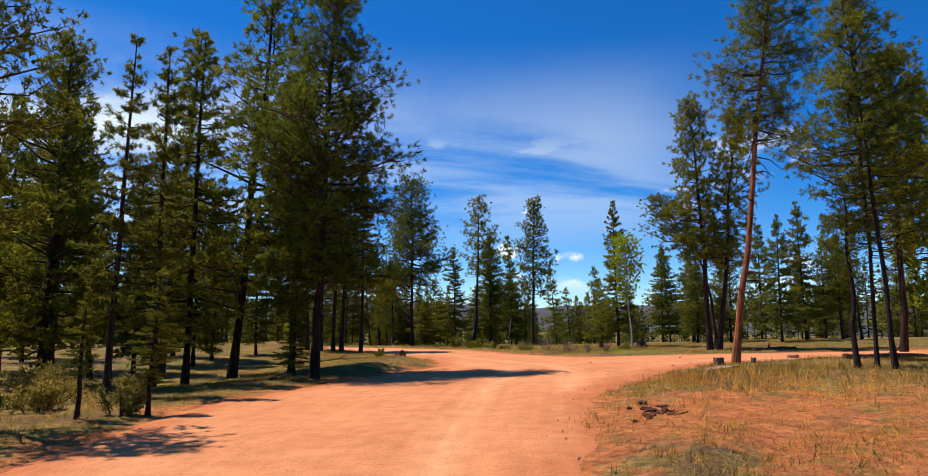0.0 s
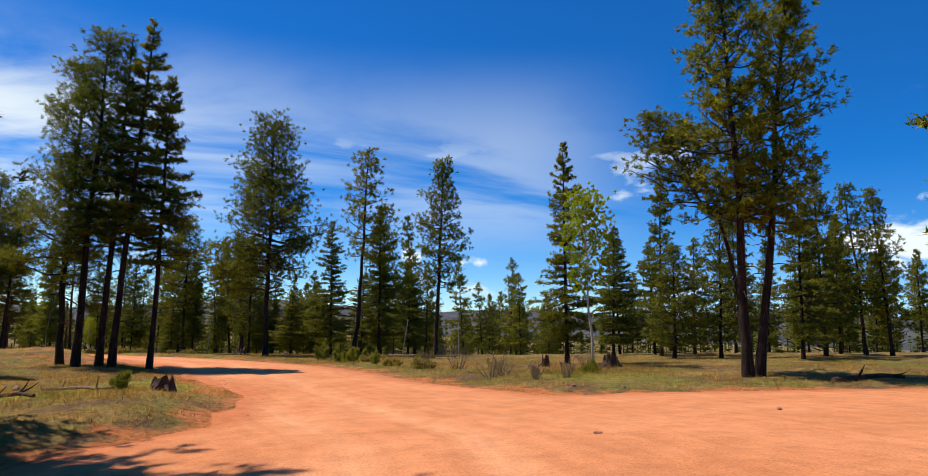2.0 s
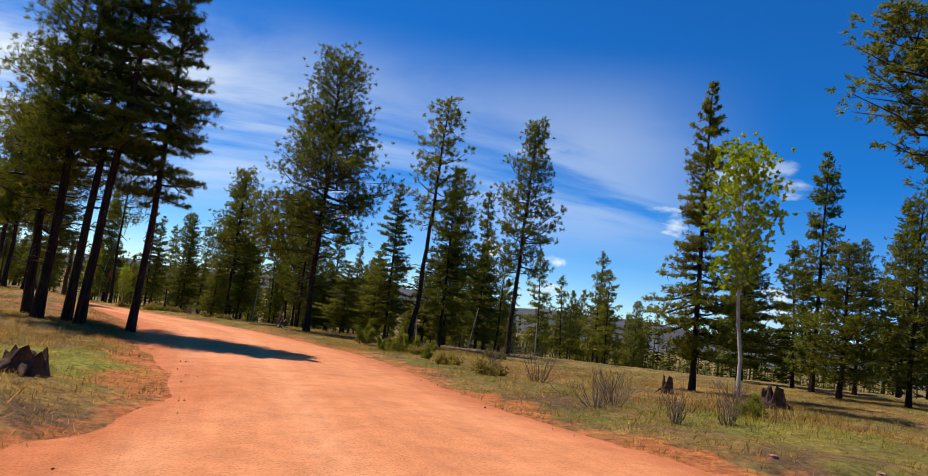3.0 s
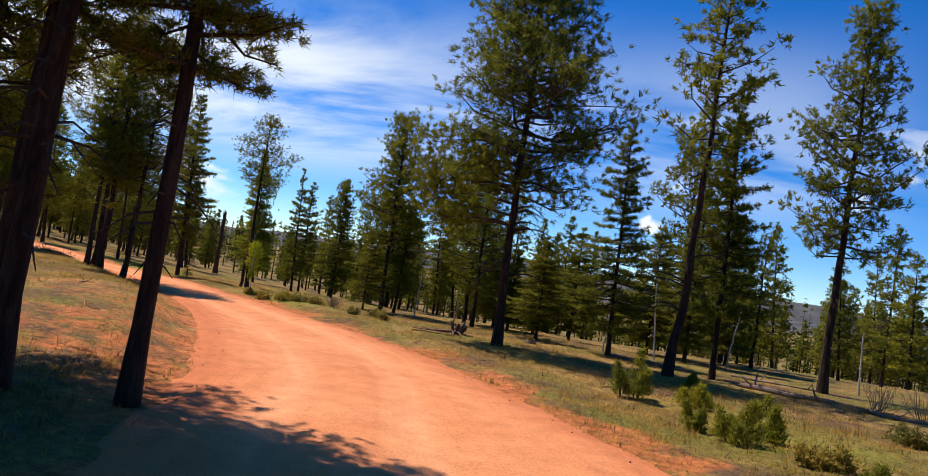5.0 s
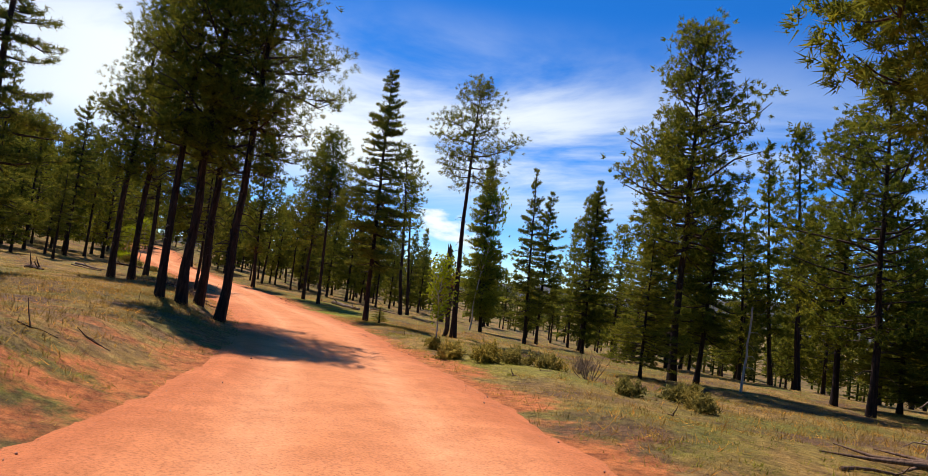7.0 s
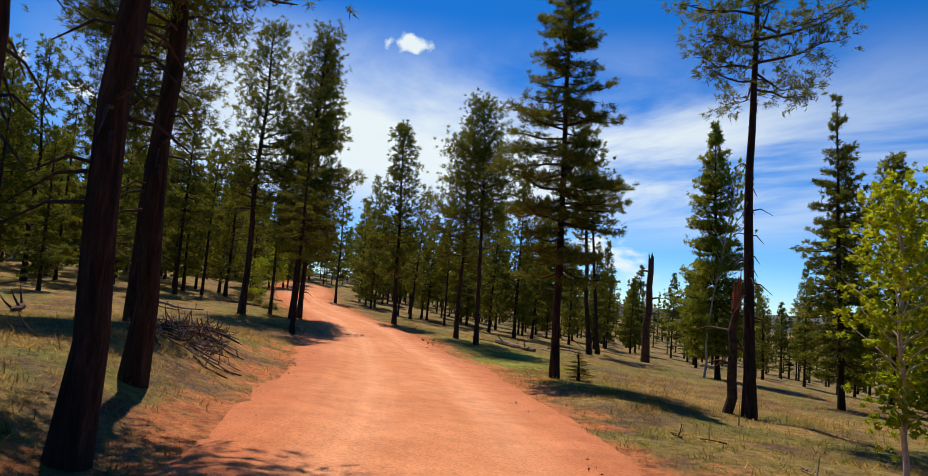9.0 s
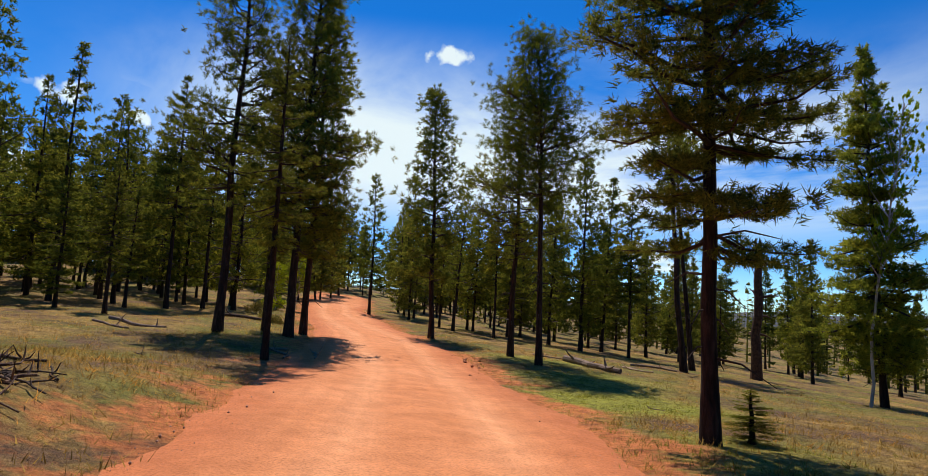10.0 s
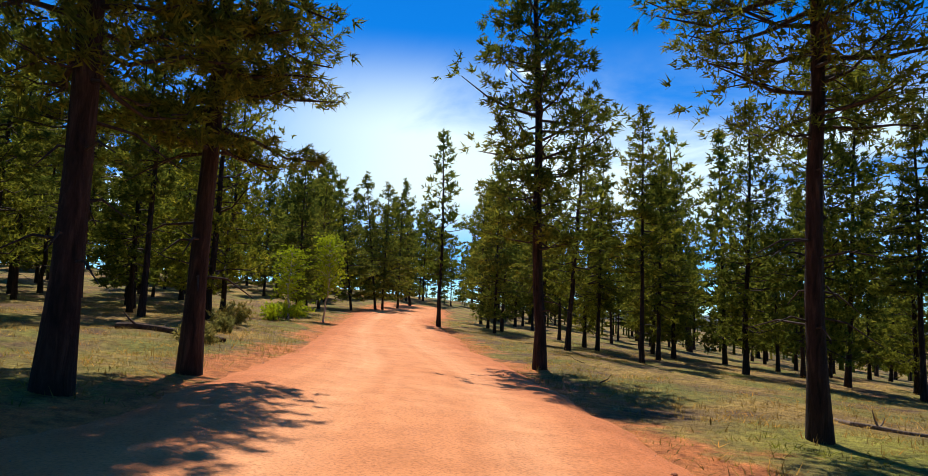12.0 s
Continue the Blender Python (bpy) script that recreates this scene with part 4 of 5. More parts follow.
def far_woods():
    """The wood beyond, too far off to count."""
    rng = np.random.default_rng(5)
    vs, fs, k = [], [], 0
    n = 0
    while n < 4600:
        a, r = rng.uniform(0, 6.28), 72 + 330 * rng.uniform(0, 1) ** 1.4
        x, y = -28 + r * math.cos(a), 58 + r * math.sin(a)
        if inside(np.array([x]), np.array([y]))[0] > -4:
            continue
        n += 1
        H, R = rng.uniform(6.0, 10.0), rng.uniform(1.0, 1.8)
        z = float(height(x, y))
        m = 40
        t = rng.uniform(0.08, 1, m)
        az = rng.uniform(0, 6.28, m)
        rad = R * (1 - t) ** 0.8
        p = np.stack([x + 0.25 * rad * np.cos(az), y + 0.25 * rad * np.sin(az), z + H * t], -1)
        q = np.stack([np.cos(az) * rad, np.sin(az) * rad, rng.uniform(-0.3, 0.5, m)], -1)
        s = np.stack([-np.sin(az), np.cos(az), 0 * az], -1) * (0.24 + 0.25 * rad)[:, None]
        v = np.stack([p - s, p + s, p + q], 1).reshape(-1, 3)
        trunk = np.array([[x - 0.12, y, z - 0.5], [x + 0.12, y, z - 0.5], [x, y, z + H]])
        v = np.concatenate([v, trunk])
        vs.append(v)
    v = np.concatenate(vs)
    tagged(new("far_woods", mesh_of("far_woods", v, np.arange(len(v)).reshape(-1, 3), M_FARWOOD)), "distant dark green conifer wood covering the slopes", "woods", kind="stuff")


far_woods()


# ---------------------------------------------------------------- dead wood, shrubs, stones
def at(x, y, dz=0.0):
    return float(ground_z(np.array([x]), np.array([y]))[0]) + dz


def road_top(x, y):
    d = float(inside(np.array([x]), np.array([y]))[0])
    return at(x, y) + (0.075 if d > 0 else 0.0)


def stump(x, y, r, h, mat, label, seed=1):
    """A rotten stump: ragged shell with a hollow top and root flares."""
    rng = np.random.default_rng(seed)
    top = tagged(new("stump"), label, "tree stump")
    top.location = (x, y, at(x, y))
    n = 18
    a = np.arange(n) / n * 2 * np.pi
    flare = 1 + 0.35 * np.maximum(0, np.sin(a * 2.5 + seed)) ** 2
    rag = h * (0.75 + 0.35 * rng.uniform(-1, 1, n))
    rows = [(1.35 * flare * r, np.full(n, -0.12)), (1.08 * r * flare ** 0.5, np.full(n, 0.25 * h)), (r * (0.95 + 0.1 * rng.uniform(-1, 1, n)), rag), (0.72 * r * np.ones(n), rag - 0.04), (0.6 * r * np.ones(n), np.full(n, 0.35 * h))]
    v = np.concatenate([np.stack([q * np.cos(a), q * np.sin(a), z], -1) for q, z in rows] + [np.array([[0, 0, 0.33 * h]])])
    f = [(k * n + i, k * n + (i + 1) % n, (k + 1) * n + (i + 1) % n, (k + 1) * n + i) for k in range(4) for i in range(n)] + [(4 * n + i, 4 * n + (i + 1) % n, 5 * n) for i in range(n)]
    child("shell", mesh_of("stump_shell", v, f, mat), top)
    for k in range(4):
        b = rng.uniform(0, 6.28)
        d = np.array([math.cos(b), math.sin(b), 0])
        p = [d * r * 0.8 + [0, 0, 0.12], d * r * 1.5 + [0, 0, 0.06], d * r * rng.uniform(1.9, 2.5) + [0, 0, -0.05]]
        child("root", mesh_of("stump_root", *tube(p, [0.3 * r, 0.2 * r, 0.05 * r], 6), mat), top)
    return top


def root_stump(x, y):
    """An uprooted stump: a low split butt, ragged on top, with long roots on the ground."""
    rng = np.random.default_rng(9)
    top = tagged(new("uprooted_stump"), "uprooted split stump with long roots lying in dry grass", "tree stump")
    top.location = (x, y, at(x, y))
    for k, (dx, lean, h, r) in enumerate(((-0.13, -0.10, 0.50, 0.05), (0.0, 0.05, 0.42, 0.10), (0.12, 0.10, 0.48, 0.075), (0.22, 0.10, 0.36, 0.05))):
        p = [(dx * 0.6, 0.04 * (k % 2), -0.06), (dx * 0.9, 0.02, 0.14), (dx + lean * 0.5, 0.04, 0.62 * h), (dx + lean, 0.03 * k, 0.9 * h), (dx + lean * 1.2, 0.03 * k, h)]
        v, f = tube(p, [r * 1.7, r * 1.3, r * 1.05, r * 0.75, r * 0.2], 9)
        v = v * (1 + 0.07 * rng.normal(size=(len(v), 1)))
        child("prong", mesh_of("stump_prong", v, f, M_CHAR if k % 2 else M_ROOT), top)
    for k in range(9):
        a, L = (math.pi + 0.25 * rng.normal() if k < 3 else k * 0.9 + rng.normal() * 0.2), (rng.uniform(0.9, 1.7) if k < 3 else rng.uniform(0.35, 0.9))
        d, w = np.array([math.cos(a), math.sin(a), 0]), np.array([-math.sin(a), math.cos(a), 0])
        p = [d * 0.05 + [0, 0, 0.14], d * 0.3 * L + w * rng.normal() * 0.05 + [0, 0, 0.09], d * 0.65 * L + w * rng.normal() * 0.12 + [0, 0, 0.05], d * L + w * rng.normal() * 0.16 + [0, 0, rng.uniform(0.0, 0.06)]]
        child("root", mesh_of("stump_root", *tube(p, [0.05, 0.036, 0.024, 0.008], 6), M_ROOT), top)
    return top


def log(x0, y0, x1, y1, r, mat, label, twigs=2, seed=1, lift=0.0, name="log"):
    """A fallen stem lying on the ground, with broken branch stubs."""
    rng = np.random.default_rng(seed)
    top = tagged(new(name), label, "fallen log" if r > 0.05 else "fallen branch")
    n = 7
    t = np.linspace(0, 1, n)
    xs, ys = x0 + (x1 - x0) * t, y0 + (y1 - y0) * t
    side = np.array([-(y1 - y0), x1 - x0]) / math.hypot(x1 - x0, y1 - y0)
    w = (0.10 if r > 0.06 else 0.2) * np.cumsum(rng.normal(size=n)) * math.hypot(x1 - x0, y1 - y0) / 3
    w -= np.linspace(w[0], w[-1], n)
    xs, ys = xs + side[0] * w, ys + side[1] * w
    zs = np.array([road_top(a, b) for a, b in zip(xs, ys)]) + r * 0.7 + lift * t
    path = np.stack([xs, ys, zs], -1)
    top.location = path[0]
    path = path - path[0]
    rad = r * np.linspace(1, 0.6, n) * rng.uniform(0.9, 1.1, n)
    v, q = tube(path, rad, 9)
    k = len(v)
    v = np.concatenate([v, path[:1] - (path[1:2] - path[:1]) * 0.02, path[-1:]])
    f = [tuple(a) for a in q] + [((i + 1) % 9, i, k) for i in range(9)] + [(k - 9 + i, k - 9 + (i + 1) % 9, k + 1) for i in range(9)]
    child("stem", mesh_of("log_stem", v, f, mat), top)
    for i in range(twigs):
        j = rng.integers(1, n - 1)
        d = np.array([rng.normal(), rng.normal(), abs(rng.normal()) * 0.8 + 0.2])
        d /= np.linalg.norm(d)
        L = rng.uniform(0.08, 0.3) * (1 + 12 * r)
        child("branch_stub", mesh_of("log_stub", *tube([path[j], path[j] + d * L * 0.6, path[j] + d * L + [0, 0, 0.05]], [0.35 * r + 0.006, 0.2 * r + 0.005, 0.004], 5), mat), top)
    return top


def shrub(x, y, r, h, mat, label, seed=1, leaves=260, size=0.11, name="shrub"):
    """A low bush: woody stems and many small leaf sprays."""
    rng = np.random.default_rng(seed)
    top = tagged(new(name), label, "shrub", "shrubs of the verge")
    top.location = (x, y, at(x, y))
    stems, tips = [], []
    for i in range(max(7, int(14 * r))):
        a, q = rng.uniform(0, 6.28), r * math.sqrt(rng.uniform(0.05, 1))
        e = np.array([q * math.cos(a), q * math.sin(a), h * rng.uniform(0.5, 1.0) * (1 - 0.45 * (q / r) ** 2)])
        b = np.array([0.4 * q * math.cos(a), 0.4 * q * math.sin(a), -0.05])
        m = (b + e) / 2 + np.array([0, 0, 0.1 * h])
        stems.append(tube([b, m, e], [0.016, 0.011, 0.004], 4))
        for t in rng.uniform(0.25, 1.0, max(3, leaves // max(7, int(14 * r)) // 2)):
            tips.append((1 - t) ** 2 * b + 2 * t * (1 - t) * m + t * t * e + rng.normal(size=3) * 0.09 * (r + 0.4))
    tips = np.array(tips)
    tips[:, 2] = np.maximum(tips[:, 2], 0.02)
    v, f = blades(rng, tips, np.tile([[0, 0, 0.6]], (len(tips), 1)), 9, size, size * 0.17, 0.8)
    tagged(child("branchwork", mesh_of("shrub_stems", *join(stems), M_TWIG), top), kind="stuff")
    tagged(child("foliage", mesh_of("shrub_leaves", v, f, mat), top), kind="stuff")
    return top


def juniper(x, y, r, h, seed=1):
    """A young juniper: several upright leaders, each a feathery cone of sprays."""
    rng = np.random.default_rng(seed + 70)
    top = tagged(new("juniper_bush"), "bright yellow-green young juniper with upright leaders in dry grass", "shrub", "shrubs of the verge")
    top.location = (x, y, at(x, y))
    for i in range(max(3, int(6 * r + 2))):
        a, q = i * 2.4 + rng.normal() * 0.3, r * 0.55 * math.sqrt(rng.uniform(0, 1)) * (i > 0)
        hh = h * (1.0 if i == 0 else rng.uniform(0.45, 0.9))
        b = np.array([q * math.cos(a), q * math.sin(a), -0.04])
        e = b + np.array([0.35 * q * math.cos(a), 0.35 * q * math.sin(a), hh]) + rng.normal(size=3) * 0.05
        m = 0.5 * (b + e) + rng.normal(size=3) * 0.03
        leader = child("leader", mesh_of("juniper_leader", *tube([b, m, e], [0.014, 0.010, 0.003], 5), M_TWIG), top)
        tips, dirs = [], []
        for k in range(int(130 * hh + 30)):
            t = rng.uniform(0.08, 1.0)
            c = (1 - t) ** 2 * b + 2 * t * (1 - t) * m + t * t * e
            az = rng.uniform(0, 6.28)
            w = (0.30 * r + 0.06) * (1.08 - t) * rng.uniform(0.3, 1.15)
            tips.append(c + np.array([w * math.cos(az), w * math.sin(az), 0.25 * w]))
            dirs.append((math.cos(az) * 0.7, math.sin(az) * 0.7, 0.9))
        tips = np.array(tips)
        tips[:, 2] = np.maximum(tips[:, 2], 0.03)
        child("foliage", mesh_of("juniper_foliage", *blades(rng, tips, np.array(dirs), 9, 0.095, 0.0085, 0.55), M_JUNIPER), leader)
    return top


def dead_bush(x, y, r, h, label="leafless grey bush with thin upright twigs in dry grass", seed=1, count=26, mat=None):
    rng = np.random.default_rng(seed)
    top = tagged(new("dead_bush"), label, "bush", "bare bushes of the verge")
    top.location = (x, y, at(x, y))
    tw = []
    for i in range(count):
        a, q = rng.uniform(0, 6.28), r * rng.uniform(0.2, 1)
        b = np.array([0.25 * q * math.cos(a), 0.25 * q * math.sin(a), -0.05])
        e = np.array([q * math.cos(a), q * math.sin(a), h * rng.uniform(0.5, 1.05)])
        m = (b + e) / 2 + rng.normal(size=3) * 0.06
        tw.append(tube([b, m, e], [0.007, 0.005, 0.002], 4))
        for j in range(3):
            t = rng.uniform(0.4, 0.9)
            c = b + (e - b) * t
            tw.append(tube([c, c + rng.normal(size=3) * 0.10 + [0, 0, 0.12]], [0.004, 0.0015], 3))
    tagged(child("brushwood", mesh_of("bush_twigs", *join(tw), mat or M_GREY), top), kind="stuff")
    return top


def board(x, y, length, width, turn):
    """A weathered plank with a warped top and chipped ends, lying on the soil."""
    rng = np.random.default_rng(5)
    n = 12
    t = np.linspace(-0.5, 0.5, n)
    c, s = math.cos(radians(turn)), math.sin(radians(turn))
    v = []
    for i, u in enumerate(t):
        w = width * (0.5 + 0.03 * rng.normal())
        end = 0.06 * rng.normal(size=2) if i in (0, n - 1) else (0, 0)
        for q, e in ((-w, end[0]), (w, end[1])):
            px_, py_ = x + (u * length + e) * c - q * s, y + (u * length + e) * s + q * c
            g = road_top(px_, py_)
            for h in (0.04 + 0.012 * math.sin(7 * u + q), -0.06):
                v.append((px_ - x, py_ - y, g + h))
    f = []
    for i in range(n - 1):
        a, b = i * 4, i * 4 + 4
        f += [(a, b, b + 2, a + 2), (a + 1, a + 3, b + 3, b + 1), (a, a + 1, b + 1, b), (a + 2, b + 2, b + 3, a + 3)]
    f += [(0, 2, 3, 1), (n * 4 - 4, n * 4 - 3, n * 4 - 1, n * 4 - 2)]
    ob = tagged(new("board", mesh_of("board", v, f, M_PALE)), "weathered pale plank lying flat on red soil", "board")
    ob.location = (x, y, 0)
    return ob


def sawn_block(x, y, r, h, seed):
    """A short sawn piece of trunk standing on end."""
    rng = np.random.default_rng(seed)
    top = tagged(new("sawn_block"), "short sawn trunk piece standing beside the red-barked pine", "wood block")
    top.location = (x, y, at(x, y))
    n = 14
    a = np.arange(n) / n * 2 * np.pi
    k = r * (1 + 0.07 * rng.normal(size=n))
    rows = [np.stack([k * q * np.cos(a), k * q * np.sin(a), np.full(n, z) + 0.01 * rng.normal(size=n)], -1) for q, z in ((1.12, -0.08), (1.0, 0.4 * h), (0.98, h - 0.012), (0.93, h))]
    f = [(j * n + i, j * n + (i + 1) % n, (j + 1) * n + (i + 1) % n, (j + 1) * n + i) for j in range(3) for i in range(n)]
    child("bark", mesh_of("block_bark", np.concatenate(rows), f, M_ROOT), top)
    cut = np.concatenate([rows[-1] - [0, 0, 0.002], [[0, 0, h]]])
    child("sawn_end", mesh_of("block_end", cut, [(i, (i + 1) % n, n) for i in range(n)], M_PALE), top, "pale sawn end grain")
    return top


def snag(x, y, h, r, mat, label, name="snag", seed=1, lean=(0, 0), jag=0.4):
    """A dead standing trunk, broken off at the top."""
    rng = np.random.default_rng(seed)
    top = tagged(new(name), label, "dead tree")
    top.location = (x, y, at(x, y))
    n, s = 9, 11
    t = np.linspace(0, 1, n)
    path = np.stack([lean[0] * h * t + min(0.03, 0.3 * r) * rng.normal(size=n), lean[1] * h * t + min(0.03, 0.3 * r) * rng.normal(size=n), -0.3 + (h + 0.3) * t], -1)
    v, q = tube(path, r * (1.3 - 0.3 * np.minimum(1, t * 6)) * (1 - 0.35 * t), s)
    v[-s:, 2] += jag * rng.uniform(-0.6, 1.0, s)
    k = len(v)
    v = np.concatenate([v, path[-1:] - [[0, 0, 0.25]]])
    f = [tuple(a) for a in q] + [(k - s + i, k - s + (i + 1) % s, k) for i in range(s)]
    child("trunk", mesh_of("snag_trunk", v, f, mat), top)
    for i in range(6):
        c = path[rng.integers(3, n - 1)]
        d = np.array([rng.normal(), rng.normal(), 0.2 * rng.normal()])
        d /= np.linalg.norm(d)
        L = rng.uniform(0.3, 0.9) * min(1, r / 0.1)
        child("branch_stub", mesh_of("snag_stub", *tube([c, c + d * L * 0.6, c + d * L + [0, 0, -0.1]], [0.3 * r, 0.2 * r, 0.06 * r], 5), mat), top)
    return top


def stone(x, y, r, seed=1, label="small reddish stone lying on the gravel", mat=None, name="stone"):
    rng = np.random.default_rng(seed)
    bm = bmesh.new()
    bmesh.ops.create_icosphere(bm, subdivisions=2, radius=r)
    sq = rng.uniform(0.5, 0.8)
    ph = rng.uniform(0, 6.28, 3)
    for v in bm.verts:
        d = v.co / r
        k = 1 + 0.18 * math.sin(3 * d.x + ph[0]) + 0.15 * math.sin(4 * d.y + ph[1]) + 0.12 * math.sin(5 * d.z + ph[2])
        v.co = Vector((d.x * 1.2 * r * k, d.y * r * k, d.z * r * sq * k))
    me = bpy.data.meshes.new(name)
    bm.to_mesh(me)
    bm.free()
    me.materials.append(mat or M_STONE)
    ob = tagged(new(name, me), label, "stone" if mat is None else "debris", "stones of the road" if mat is None else "scattered debris")
    ob.location = (x, y, road_top(x, y) + r * 0.25)
    ob.rotation_euler = (0, 0, rng.uniform(0, 6.28))
    return ob


def build_dead_wood():
    stump(-3.3, 31.9, 0.25, 0.34, M_CHAR, "ragged hollow rotten stump in short green grass", 3)
    stump(7.9, 40.4, 0.13, 0.42, M_CHAR, "small charred stump in dry grass", 5)
    stump(9.9, 38.9, 0.26, 0.5, M_CHAR, "dark rotten stump half hidden by weeds", 6)
    root_stump(-6.8, 59.7)
    snag(-7.2, 60.6, 1.15, 0.045, M_GREY, "thin leaning grey stick of dead wood beside the uprooted stump", "dead_stick", 41, (0.12, 0.0), 0.15)
    stump(-4.3, 61.6, 0.15, 0.25, M_GREY, "broken pale stump in dry straw", 12)
    board(5.95, 16.15, 1.6, 0.34, 28)
    sawn_block(6.80, 17.92, 0.14, 0.20, 1)
    sawn_block(7.62, 17.62, 0.07, 0.13, 2)
    log(-1.5, 62.3, 1.4, 60.4, 0.07, M_GREY, "thin bleached log lying in dry grass", 3, 4)
    log(2.4, 57.3, 4.6, 56.3, 0.09, M_GREY, "weathered grey log on the grassy slope", 3, 5)
    log(4.8, 54.9, 6.1, 54.3, 0.06, M_GREY, "cut log with a pale sawn end", 4, 6)
    log(-8.0, 58.2, -7.0, 59.5, 0.022, M_ROOT, "bare crooked root lying beside the stump", 1, 7, 0.02)
    log(-30.9, 63.9, -28.9, 63.7, 0.028, M_CHAR, "dark fallen stem leaning out of the brush pile", 1, 9, 0.0)
    log(-33.4, 64.6, -31.9, 65.4, 0.03, M_CHAR, "long grey fallen pole along the brush pile", 5, 10)
    log(-37.9, 81.5, -35.0, 80.8, 0.13, M_GREY, "thick weathered grey log lying under the roadside pines", 4, 23)
    log(-38.3, 85.6, -36.9, 86.6, 0.05, M_GREY, "bleached fallen pole in the grass", 3, 24)
    log(-37.4, 84.0, -35.6, 83.3, 0.04, M_PALE, "pale fallen pole in dry grass", 2, 25)
    log(-37.6, 71.2, -36.0, 70.4, 0.035, M_GREY, "thin grey fallen branch in the tree's shade", 3, 26)
    log(-37.0, 71.6, -35.9, 71.1, 0.03, M_GREY, "thin grey fallen branch in the tree's shade", 3, 27)
    log(-44.4, 68.6, -42.2, 69.6, 0.06, M_GREY, "bleached fallen log at the edge of the wood", 3, 28)
    log(-43.6, 68.0, -41.6, 68.5, 0.04, M_GREY, "bleached fallen log at the edge of the wood", 2, 29)
    log(-39.8, 81.8, -38.2, 82.5, 0.03, M_GREY, "thin fallen branch in the grass", 3, 13)
    log(3.0, 62.0, 5.8, 60.9, 0.05, M_GREY, "thin bleached branch on the slope", 3, 14)
    log(13.4, 31.8, 15.6, 32.0, 0.08, M_CHAR, "dark fallen branch under the twin pines", 3, 15)
    log(9.9, 17.4, 13.6, 17.9, 0.09, M_CHAR, "long dark fallen stem on the dry bank", 4, 16)
    log(-6.5, 33.3, -4.4, 32.8, 0.05, M_GREY, "grey fallen branch beside the stump", 3, 17)
    log(-8.6, 32.2, -5.6, 30.9, 0.06, M_CHAR, "dark fallen branch in short grass", 3, 18)
    log(-36.0, 62.5, -33.6, 62.0, 0.08, M_CHAR, "dark fallen stem under the pines", 3, 19)
    log(-50.5, 74.0, -47.8, 75.6, 0.08, M_CHAR, "dark fallen stem under the roadside pines", 3, 20)
    rng = random.Random(4)
    for k in range(130):  # the heap of cut brush
        a, x = rng.uniform(0, 3.14), rng.uniform(-30.4, -26.0)
        y = 63.35 + 0.36 * (-27.5 - x) + rng.gauss(0, 0.38)
        L = rng.uniform(0.4, 1.3)
        if float(inside(np.array([x + 0.5 * L]), np.array([y]))[0]) > -0.7:
            continue
        log(x, y, x + L * math.cos(a), y + 0.5 * L * math.sin(a), rng.uniform(0.009, 0.022), rng.choice((M_CHAR, M_ROOT, M_TWIG)), "tangled dead branch in the brush pile", 1, 30 + k, rng.uniform(0.0, 0.12), "brush_branch")
    for k in range(70):  # twigs strewn on the verges
        t = rng.random()
        i = rng.randrange(3, len(ROUTE) - 2)
        x = ROUTE[i][0] + (ROUTE[i + 1][0] - ROUTE[i][0]) * t + rng.choice((-1, 1)) * rng.uniform(3.0, 7.5)
        y = ROUTE[i][1] + (ROUTE[i + 1][1] - ROUTE[i][1]) * t + rng.uniform(-3, 3)
        if float(inside(np.array([x]), np.array([y]))[0]) > -0.8:
            continue
        a, L = rng.uniform(0, 6.28), rng.uniform(0.2, 0.6)
        log(x, y, x + L * math.cos(a), y + L * math.sin(a), rng.uniform(0.006, 0.014), rng.choice((M_GREY, M_CHAR)), "dry twig fallen on the verge", 1, 100 + k, 0.0, "twig")
    snag(-36.2, 91.2, 5.6, 0.22, M_CHAR, "bare dead pine trunk broken off at the top", seed=2)
    broken = snag(-22.05, 71.3, 2.1, 0.10, M_CHAR, "broken pine trunk with splintered red wood at its top", seed=3, jag=0.1)
    rng = np.random.default_rng(12)
    for k in range(7):
        a, r = k * 0.9, 0.045
        c = np.array([r * math.cos(a), r * math.sin(a), 1.9])
        child("splinter", mesh_of("snag_splinter", *tube([c, c * [1.1, 1.1, 1] + [0, 0, 0.3], c * [1.3, 1.3, 1] + [0, 0, rng.uniform(0.35, 0.75)]], [0.05, 0.036, 0.004], 5), M_BROKEN), broken, "splintered red wood")
    for k, (x, y, h, lx, ly) in enumerate(((0.4, 63.5, 2.9, -0.10, 0.02), (-1.6, 64.2, 2.4, 0.05, 0.0), (-11.0, 69.0, 2.2, 0.04, -0.02), (3.6, 66.8, 2.6, 0.14, 0.0), (7.4, 62.5, 2.2, -0.05, 0.0))):
        snag(x, y, h, 0.035, M_WHITEBARK, "thin bare white aspen stem among the pines", "dead_aspen", 20 + k, (lx, ly), 0.1)
    for k, (x, y) in enumerate(((-37.8, 76.5), (-37.5, 76.8), (-37.2, 76.5), (-36.9, 76.2), (-36.5, 76.0), (-36.2, 75.7), (-35.9, 75.9), (-35.5, 75.6), (-35.3, 75.2), (-34.1, 74.4), (-33.8, 73.9), (-37.0, 76.9))):
        stone(x, y, 0.022 + 0.012 * (k % 3), k, "reddish-brown pine cone lying on the road edge", M_BROKEN, "pine_cone")
